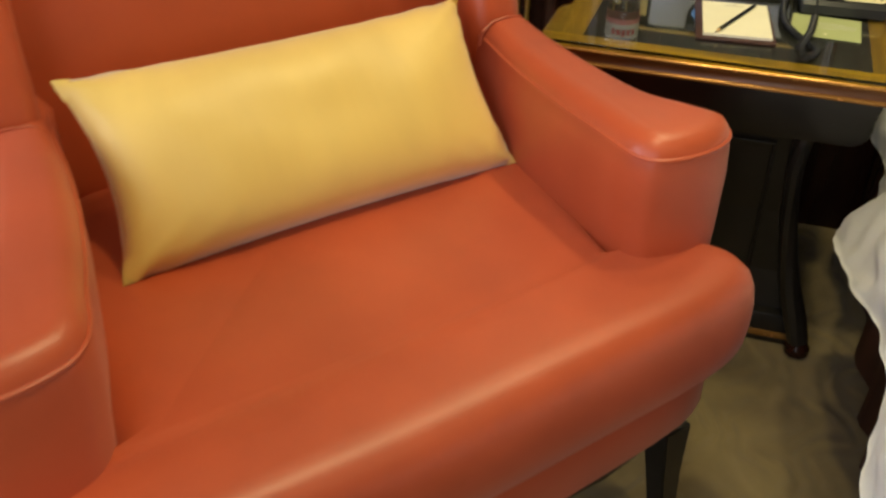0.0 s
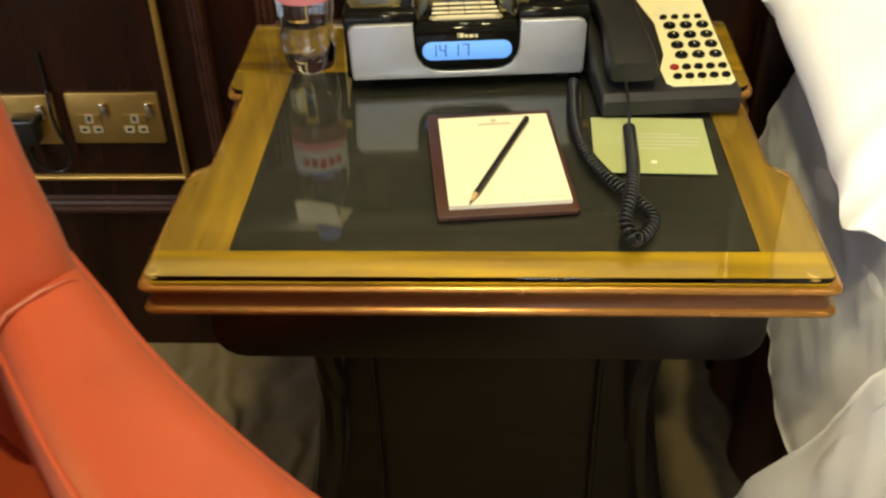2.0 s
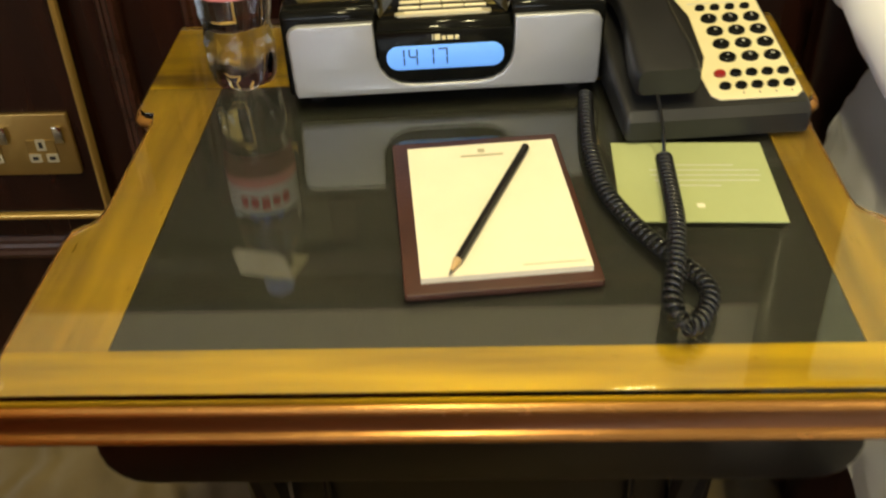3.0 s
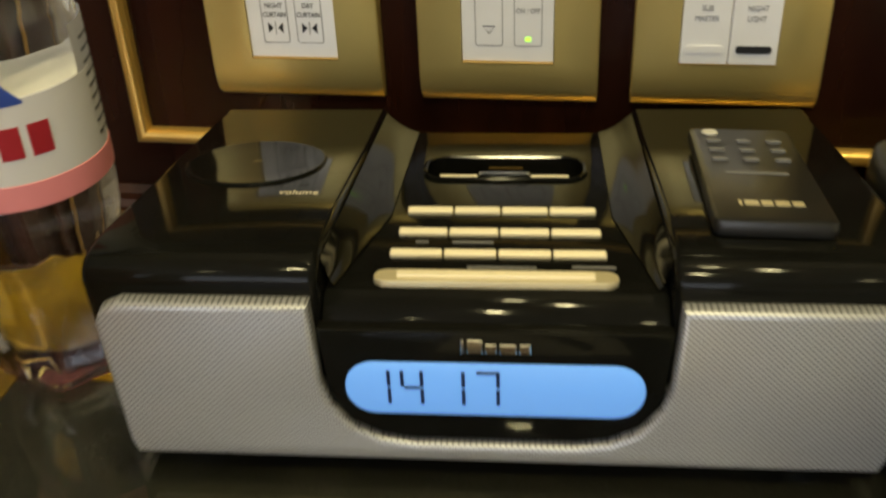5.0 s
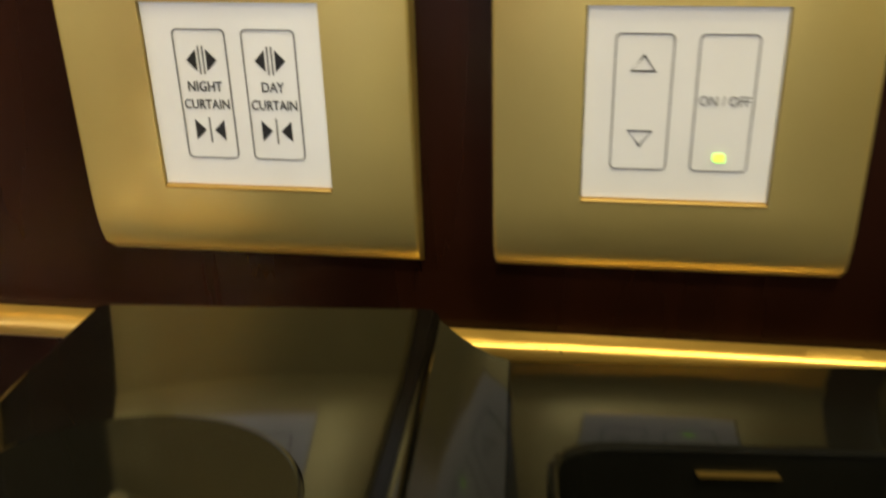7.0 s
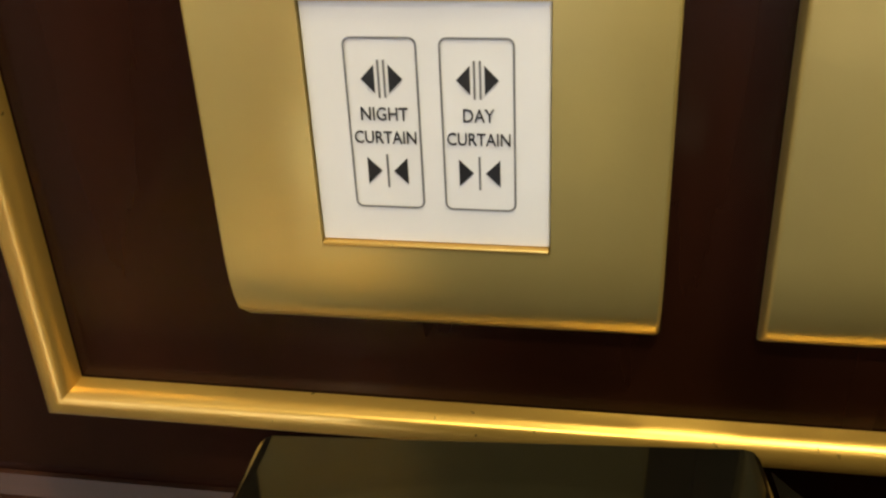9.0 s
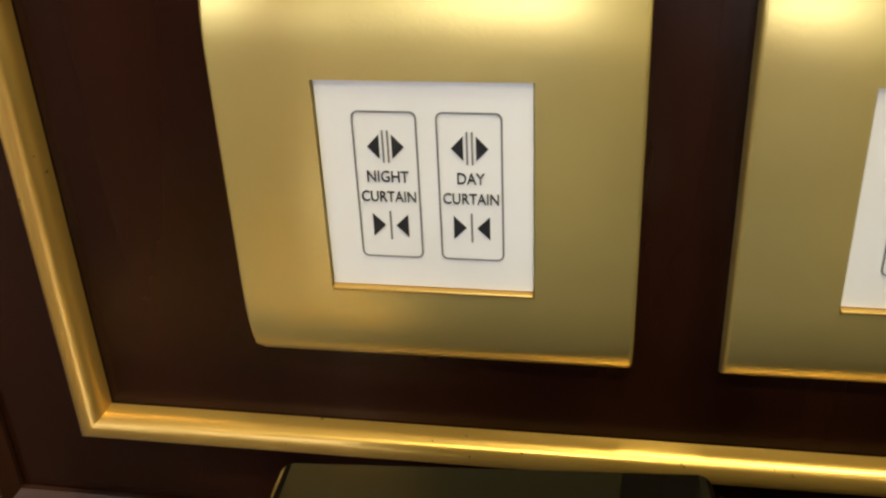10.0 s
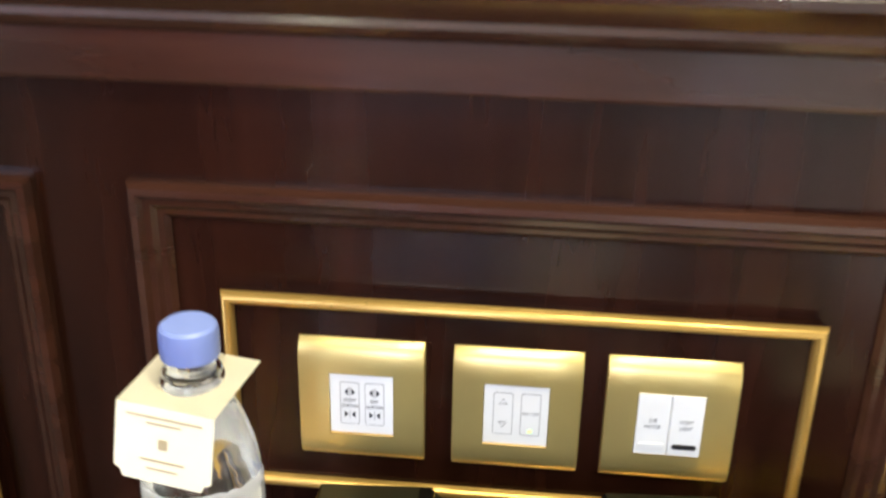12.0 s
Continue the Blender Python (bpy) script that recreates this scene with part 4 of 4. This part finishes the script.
for r in range(2):
    for c in range(5):
        key(-0.026 + 0.0142 * c + 0.001, -0.0595 - 0.0185 * r, 0.0054, 0.0044, M_RED if (r, c) == (0, 0) else M_BLACK)
        if r == 1 and c:
            part("lamp_dot", lathe([(0.0009, 0.002), (0.0009, 0.0026)], 8), M_INK, kpad, m=Matrix.Translation((-0.025 + 0.0142 * c, -0.0875, 0)))
for w, y in ((0.05, 0.058), (0.034, 0.066), (0.034, 0.072)):
    part("text_bar", box(-w / 2 - 0.002, w / 2 - 0.002, y, y + 0.0012, 0.002, 0.0025), M_PALEINK, kpad, "fine print")
# handset: waisted bar with deeper ear and mouth pieces
rows = [(-0.108, 0.026, 0.024), (-0.100, 0.0285, 0.030), (-0.075, 0.029, 0.031), (-0.052, 0.027, 0.027), (-0.030, 0.0245, 0.022), (0.0, 0.0235, 0.021), (0.030, 0.0245, 0.022), (0.055, 0.027, 0.027), (0.078, 0.029, 0.031), (0.098, 0.0285, 0.030), (0.107, 0.026, 0.024)]
bm = bmesh.new()
rings = []
for y, w, th in rows:
    top = 0.036 + 0.006 * (1 - (y / 0.108) ** 2)
    sec = rounded(-w, w, top - th, top, min(w, th / 2) * 0.62, 4)
    rings.append([bm.verts.new((x, y, z)) for x, z in sec])
n = len(rings[0])
for i in range(len(rings) - 1):
    for j in range(n):
        bm.faces.new((rings[i][j], rings[i][(j + 1) % n], rings[i + 1][(j + 1) % n], rings[i + 1][j]))
bm.faces.new(rings[0])
bm.faces.new(rings[-1][::-1])
part("handset", bm, M_PHONE, phone, "black plastic handset", smooth=True, angle=50, m=pose(-0.045, 0.004, 0.043, slope * 0.65, 0, 0))
# coiled cord
zc = 0.0085
route = spline([(0.149, -0.262, TOP + zc), (0.146, -0.300, TOP + zc), (0.144, -0.354, TOP + zc), (0.149, -0.420, TOP + zc), (0.163, -0.465, TOP + zc), (0.179, -0.499, TOP + zc), (0.197, -0.528, TOP + zc), (0.208, -0.555, TOP + zc),
                (0.201, -0.580, TOP + zc), (0.186, -0.598, TOP + zc + 0.003), (0.178, -0.580, TOP + zc + 0.010), (0.187, -0.540, TOP + zc + 0.014), (0.195, -0.490, TOP + zc + 0.012), (0.200, -0.432, TOP + zc + 0.006), (0.203, -0.382, TOP + 0.012)], 32)
coil, run, prev = [], 0.0, route[0]
for i in range(len(route) - 1):
    a, b = route[i], route[i + 1]
    for s in range(3):
        p = a.lerp(b, s / 3)
        run += (p - prev).length
        prev = p
        d = (b - a).normalized()
        side = d.cross(Vector((0, 0, 1))).normalized()
        ang = run / 0.0064 * 2 * math.pi
        coil.append(p + 0.0058 * (math.cos(ang) * side + math.sin(ang) * side.cross(d)))
fine = spline(coil, 2)
cord = part("coiled_cord", tube(fine, 0.0017, 6), M_RUBBER, None, smooth=True, angle=80)
cord.parent = phone
cord.matrix_parent_inverse = phone.matrix_world.inverted()
cord["label"] = "coiled black cord"
lead = part("cord_lead", tube(spline([(0.203, -0.382, TOP + 0.014), (0.2045, -0.358, TOP + 0.028), (0.2015, -0.335, TOP + 0.046)], 6), 0.0016, 6), M_RUBBER, None)
lead.parent, lead.matrix_parent_inverse = phone, phone.matrix_world.inverted()

# ---------------------------------------------------------------- armchair
chair = thing("armchair", "coral red leather wing armchair with piped arms and dark legs", "armchair", pose(-0.745, -0.953, 0, 0, 0, -38))
seat_o = [(0.06, -0.36), (0.66, -0.38), (0.70, -0.395), (0.715, -0.45), (0.735, -0.530), (0.775, -0.556), (0.815, -0.540), (0.842, -0.44), (0.852, -0.22), (0.858, 0.0)]
seat_o = [(x, y) for x, y in seat_o] + [(x, -y) for x, y in seat_o[-2::-1]]
dense = [(p.x, p.y) for p in spline([(x, y, 0) for x, y in seat_o], 4, closed=True)]


def skewed(bm):
    """The seat and arms run askew of the back, by a fifth."""
    for v in bm.verts:
        v.co.y -= 0.2 * (v.co.x - 0.25)
    return bm


def dome(outline, z_rows, crown, cx, cy):
    """Upholstered block: outline scaled per row, top crowned."""
    bm = bmesh.new()
    rings = []
    for off, z in z_rows:
        ring = []
        for x, y in outline:
            d = math.hypot(x - cx, y - cy)
            k = (d - min(off, 0.05)) / d * (1 - max(0, off - 0.05) / 0.4)
            bulge = crown * max(0, 1 - (d * k / 0.5) ** 2) if z >= z_rows[-1][1] - 1e-6 or off > 0.04 else 0
            ring.append(bm.verts.new((cx + (x - cx) * k, cy + (y - cy) * k, z + bulge)))
        rings.append(ring)
    n = len(outline)
    for i in range(len(rings) - 1):
        for j in range(n):
            bm.faces.new((rings[i][j], rings[i][(j + 1) % n], rings[i + 1][(j + 1) % n], rings[i + 1][j]))
    bm.faces.new(rings[-1])
    bm.faces.new(rings[0][::-1])
    return bm


rows = [(0.012, 0.392), (0.0, 0.405), (-0.004, 0.44), (-0.004, 0.47), (0.002, 0.502), (0.012, 0.522), (0.028, 0.535), (0.046, 0.541), (0.07, 0.544)]
part("seat", skewed(dome(dense, rows, 0.0, 0.45, 0.0)), M_LEATHER, chair, "plump coral leather seat", smooth=True, angle=70)
rail_o = [(0.05, -0.42), (0.68, -0.45), (0.765, -0.500), (0.795, -0.485), (0.818, -0.38), (0.836, 0.0)]
rail_o = rail_o + [(x, -y) for x, y in rail_o[-2::-1]]
part("seat_rail", skewed(prism([(p.x, p.y) for p in spline([(x, y, 0) for x, y in rail_o], 3, closed=True)], 0.285, 0.396, "z", 0.008, 2)), M_LEATHER, chair, "coral leather front rail", smooth=True)
part("base_frame", skewed(prism([(0.06, -0.385), (0.775, -0.47), (0.80, -0.30), (0.80, 0.30), (0.775, 0.47), (0.06, 0.385)], 0.240, 0.2845, "z", 0.004, 1)), M_BLACKWOOD, chair, "dark wood base frame")
for s in (-1, 1):
    inner = [(0.10, 0.364), (0.215, 0.362), (0.32, 0.354), (0.42, 0.352), (0.52, 0.357), (0.60, 0.365), (0.655, 0.368), (0.688, 0.377)]
    tip = [(0.712, 0.400), (0.726, 0.450), (0.724, 0.503), (0.706, 0.540)]
    outer = [(0.673, 0.551), (0.620, 0.524), (0.55, 0.486), (0.42, 0.466), (0.30, 0.460), (0.215, 0.462), (0.10, 0.452)]
    pl = [(x, s * y) for x, y in inner + tip + outer]
    smooth_pl = [(p.x, p.y) for p in spline([(x, y, 0) for x, y in pl], 4, closed=True)]
    bm = bmesh.new()
    n = len(smooth_pl)
    area = sum(smooth_pl[i][0] * smooth_pl[(i + 1) % n][1] - smooth_pl[(i + 1) % n][0] * smooth_pl[i][1] for i in range(n))
    turn = 1 if area > 0 else -1

    def inset(k):
        pts = []
        for i in range(n):
            (ax, ay), (bx, by) = smooth_pl[i - 2], smooth_pl[(i + 2) % n]
            d = math.hypot(bx - ax, by - ay) or 1
            pts.append((smooth_pl[i][0] - turn * (by - ay) / d * k, smooth_pl[i][1] + turn * (bx - ax) / d * k))
        return pts
    rings = []
    for k, z in ((0.004, 0.300), (0.003, 0.45), (-0.001, 0.56), (-0.003, 0.64), (-0.001, 0.672), (0.001, 0.694), (0.006, 0.709), (0.014, 0.719), (0.025, 0.725), (0.036, 0.727)):
        rings.append([bm.verts.new((x, y, z)) for x, y in inset(k)])
    for i in range(len(rings) - 1):
        for j in range(n):
            bm.faces.new((rings[i][j], rings[i][(j + 1) % n], rings[i + 1][(j + 1) % n], rings[i + 1][j]))
    bm.faces.new(rings[-1])
    bm.faces.new(rings[0][::-1])
    arm = part("arm", skewed(bm), M_LEATHER, chair, "coral leather arm with flared front", smooth=True, angle=75)
    part("piping", skewed(tube([(x, y, 0.6980) for x, y in inset(0.002)], 0.0032, 8, closed=True)), M_LEATHER, arm, "piped leather seam", smooth=True)
    # wing rising from the arm
    wing = [(-0.10, 0.55), (0.215, 0.55), (0.216, 0.72), (0.205, 0.765), (0.182, 0.82), (0.165, 0.90), (0.160, 1.00), (0.150, 1.08), (0.115, 1.13), (0.04, 1.16), (-0.16, 1.17)]
    y0, y1 = sorted((s * 0.360, s * 0.468))
    part("wing", prism(wing, y0, y1, "y", 0.042, 7), M_LEATHER, chair, "coral leather wing", smooth=True, angle=60)
    part("wing_seam", tube([(0.222, s * 0.359, 0.690), (0.222, s * 0.366, 0.713), (0.222, s * 0.385, 0.7255), (0.222, s * 0.415, 0.7285), (0.222, s * 0.442, 0.7255), (0.222, s * 0.458, 0.708)], 0.0035, 8), M_PIPING, chair, "dark seam", smooth=True)
back = [(0.115, 0.50), (0.105, 0.60), (0.08, 0.75), (0.045, 0.92), (0.005, 1.08), (-0.01, 1.14), (-0.04, 1.175), (-0.10, 1.18), (-0.16, 1.15), (-0.13, 0.9), (-0.07, 0.5), (-0.04, 0.30), (0.06, 0.30)]
part("backrest", prism(back, -0.385, 0.385, "y", 0.02, 4), M_LEATHER, chair, "coral leather back", smooth=True, angle=60)
for lx, ly, kx in ((0.755, 0.362, 1), (0.735, -0.53, 1), (0.0, 0.34, -1), (0.0, -0.34, -1)):
    bm = bmesh.new()
    rr = [[bm.verts.new((lx + sx * w + kx * o, ly + sy * w, z)) for sx, sy in ((-1, -1), (1, -1), (1, 1), (-1, 1))] for z, w, o in ((0.0, 0.015, 0.03), (0.14, 0.021, 0.01), (0.241, 0.028, 0.0))]
    for i in range(2):
        for j in range(4):
            bm.faces.new((rr[i][j], rr[i][(j + 1) % 4], rr[i + 1][(j + 1) % 4], rr[i + 1][j]))
    bm.faces.new(rr[0][::-1])
    bm.faces.new(rr[2])
    bmesh.ops.bevel(bm, geom=list(bm.edges), offset=0.003, segments=2, affect="EDGES")
    part("leg", bm, M_BLACKWOOD, chair, "dark tapered wooden leg", smooth=True)


def pillow(w, h, thick, nx=40, ny=24, pinch=0.05, wrinkle=0.004, seed=0):
    """A stuffed cushion: two bulged skins, pinched corners, soft creases."""
    bm = bmesh.new()
    grid = {}
    for side in (1, -1):
        for i in range(nx + 1):
            for j in range(ny + 1):
                u, v = 2 * i / nx - 1, 2 * j / ny - 1
                rim = i in (0, nx) or j in (0, ny)
                if rim and side < 0:
                    grid[side, i, j] = grid[1, i, j]
                    continue
                body = ((1 - abs(u) ** 3.4) * (1 - abs(v) ** 2.6)) ** 0.52
                x = u * w / 2 * (1 - pinch * (1 - v * v) * abs(u) ** 3)
                y = v * h / 2 * (1 - pinch * 0.7 * (1 - u * u) * abs(v) ** 3)
                crease = wrinkle * noise.noise(Vector((x * 9 + seed, y * 9, side * 3.0))) * body + wrinkle * 0.6 * math.sin(28 * (abs(u) - abs(v) * 0.7)) * (abs(u * v)) ** 2
                z = side * (thick / 2 * body) + crease
                grid[side, i, j] = bm.verts.new((x, y, z))
    for side in (1, -1):
        for i in range(nx):
            for j in range(ny):
                q = (grid[side, i, j], grid[side, i + 1, j], grid[side, i + 1, j + 1], grid[side, i, j + 1])
                bm.faces.new(q if side > 0 else q[::-1])
    return bm


cush = thing("lumbar_cushion", "gold silk lumbar cushion leaning on the armchair back", "cushion",
             chair.matrix_world @ Matrix.Translation((0.285, -0.005, 0.655)) @ pose(0, 0, 0, 0, 0, 90) @ pose(0, 0, 0, 50, 0, 0))
part("cover", pillow(0.675, 0.295, 0.155, pinch=0.085, wrinkle=0.012, seed=2.0), M_SILK, cush, "lustrous gold silk cover", smooth=True, angle=70)

# ---------------------------------------------------------------- bed
M_SAGE = mat("pale_sage_fabric", (0.40, 0.43, 0.30), 0.8, var=0.06, scale=8, bump=0.2, bscale=500)
headboard = thing("headboard", "pale sage upholstered headboard in a dark wooden frame", "headboard")
part("post", box(0.425, 0.505, -0.055, -0.0185, 0.0, 1.22, 0.008), M_WOOD, headboard, "dark wooden post", smooth=True)
part("post", box(2.16, 2.24, -0.055, -0.0185, 0.0, 1.22, 0.008), M_WOOD, headboard, "dark wooden post", smooth=True)
part("top_bar", box(0.425, 2.24, -0.060, -0.0185, 1.2205, 1.28, 0.008), M_WOODX, headboard, "dark wooden top bar", smooth=True)
part("upholstery", box(0.5055, 2.1595, -0.050, -0.0185, 0.36, 1.219, 0.012, 3), M_SAGE, headboard, "pale sage fabric panel", smooth=True)
bed = thing("bed", "wide bed with white linen and brown skirted base", "bed")


def skirt(x0, y0, y1, z0, z1):
    bm = bmesh.new()
    ny, nz = 90, 8
    g = []
    for i in range(ny + 1):
        y = y0 + (y1 - y0) * i / ny
        g.append([bm.verts.new((x0 - (0.010 + 0.020 * (1 - k / nz)) * (0.5 + 0.5 * math.sin(y * 34 + 2 * math.sin(y * 7)) * (1 - k / nz) ** 0.5), y, z0 + (z1 - z0) * k / nz)) for k in range(nz + 1)])
    for i in range(ny):
        for k in range(nz):
            bm.faces.new((g[i][k], g[i + 1][k], g[i + 1][k + 1], g[i][k + 1]))
    bmesh.ops.solidify(bm, geom=list(bm.faces), thickness=0.004)
    return bm


part("divan", box(0.455, 2.2, -2.15, -0.07, 0.03, 0.36, 0.01), M_BEDBASE, bed, "brown upholstered base")
part("bed_skirt", skirt(0.452, -2.15, -0.07, 0.012, 0.40), M_BEDBASE, bed, "brown gathered bed skirt", smooth=True)
part("mattress", box(0.445, 2.19, -2.14, -0.07, 0.365, 0.60, 0.05, 4), M_LINEN, bed, "white sheeted mattress", smooth=True)


def drape(y0, y1, edge, top, hem, flare, seed):
    """Duvet over the bed's side: flat on top, rolled over the edge, hanging in folds."""
    bm = bmesh.new()
    nu, nv = 150, 60
    g = []
    for i in range(nu + 1):
        u = i / nu
        y = y0 + (y1 - y0) * u
        row = []
        for j in range(nv + 1):
            v = j / nv
            out = flare * (1 + 0.36 * math.exp(-((y - y0) / 0.11) ** 2) * (flare > 0.1))
            if v < 0.45:
                x, z = 2.1 - (2.1 - edge - 0.06) * (v / 0.45), top + 0.018 * noise.noise(Vector((v * 7, y * 4, seed)))
            elif v < 0.6:
                a = (v - 0.45) / 0.15 * math.pi / 2
                x, z = edge + 0.06 - 0.06 * math.sin(a), top - 0.06 * (1 - math.cos(a))
            else:
                f = (v - 0.6) / 0.4
                x = edge - out * f + 0.16 * out * f * math.sin(y * 17 + seed + 2.5 * math.sin(y * 3)) + 0.13 * flare * noise.noise(Vector((f * 2.5 + y * 2, y * 8 - f * 3, seed))) + 0.06 * flare * noise.noise(Vector((f * 6 - y * 9, y * 21 + f * 9, seed)))
                z = top - 0.06 - (top - 0.06 - hem(u)) * f
            yy = y
            if u < 0.06 and v < 0.6:
                z -= 0.03 * (1 - u / 0.06) ** 2
            row.append(bm.verts.new((x, yy - 0.05 * (1 - v) * (u < 0.03), z)))
        g.append(row)
    for i in range(nu):
        for j in range(nv):
            bm.faces.new((g[i][j], g[i + 1][j], g[i + 1][j + 1], g[i][j + 1]))
    bmesh.ops.solidify(bm, geom=list(bm.faces), thickness=0.018)
    return bm


duvet = thing("duvet", "crumpled white duvet hanging over the side of the bed", "bedding")
part("cover", drape(-0.655, -2.13, 0.455, 0.685, lambda u: 0.365 + 0.06 * min(1, u * 3) - 0.04 * u + 0.012 * math.sin(9 * u), 0.120, 1.3), M_LINEN, duvet, "white cotton cover", smooth=True, angle=80)
sheet = thing("bed_sheet", "white sheet tucked over the mattress beside the table", "bedding")
part("cover", drape(-0.10, -0.72, 0.452, 0.648, lambda u: 0.375, 0.062, 4.1), M_LINEN, sheet, "white cotton cover", smooth=True, angle=80)
for i, (px, py, pz, tilt_) in enumerate(((0.815, -0.30, 0.672, 9), (1.72, -0.30, 0.672, 9))):
    pw = thing("bed_pillow", "plump white pillow on the bed against the wall", "pillow", pose(px, py, pz, tilt_, 0, 0), group="pillows on the bed")
    part("cover", pillow(0.82, 0.50, 0.19, 60, 40, pinch=0.03, wrinkle=0.022, seed=4.0 + i), M_LINEN, pw, "white cotton pillowcase", smooth=True, angle=70)
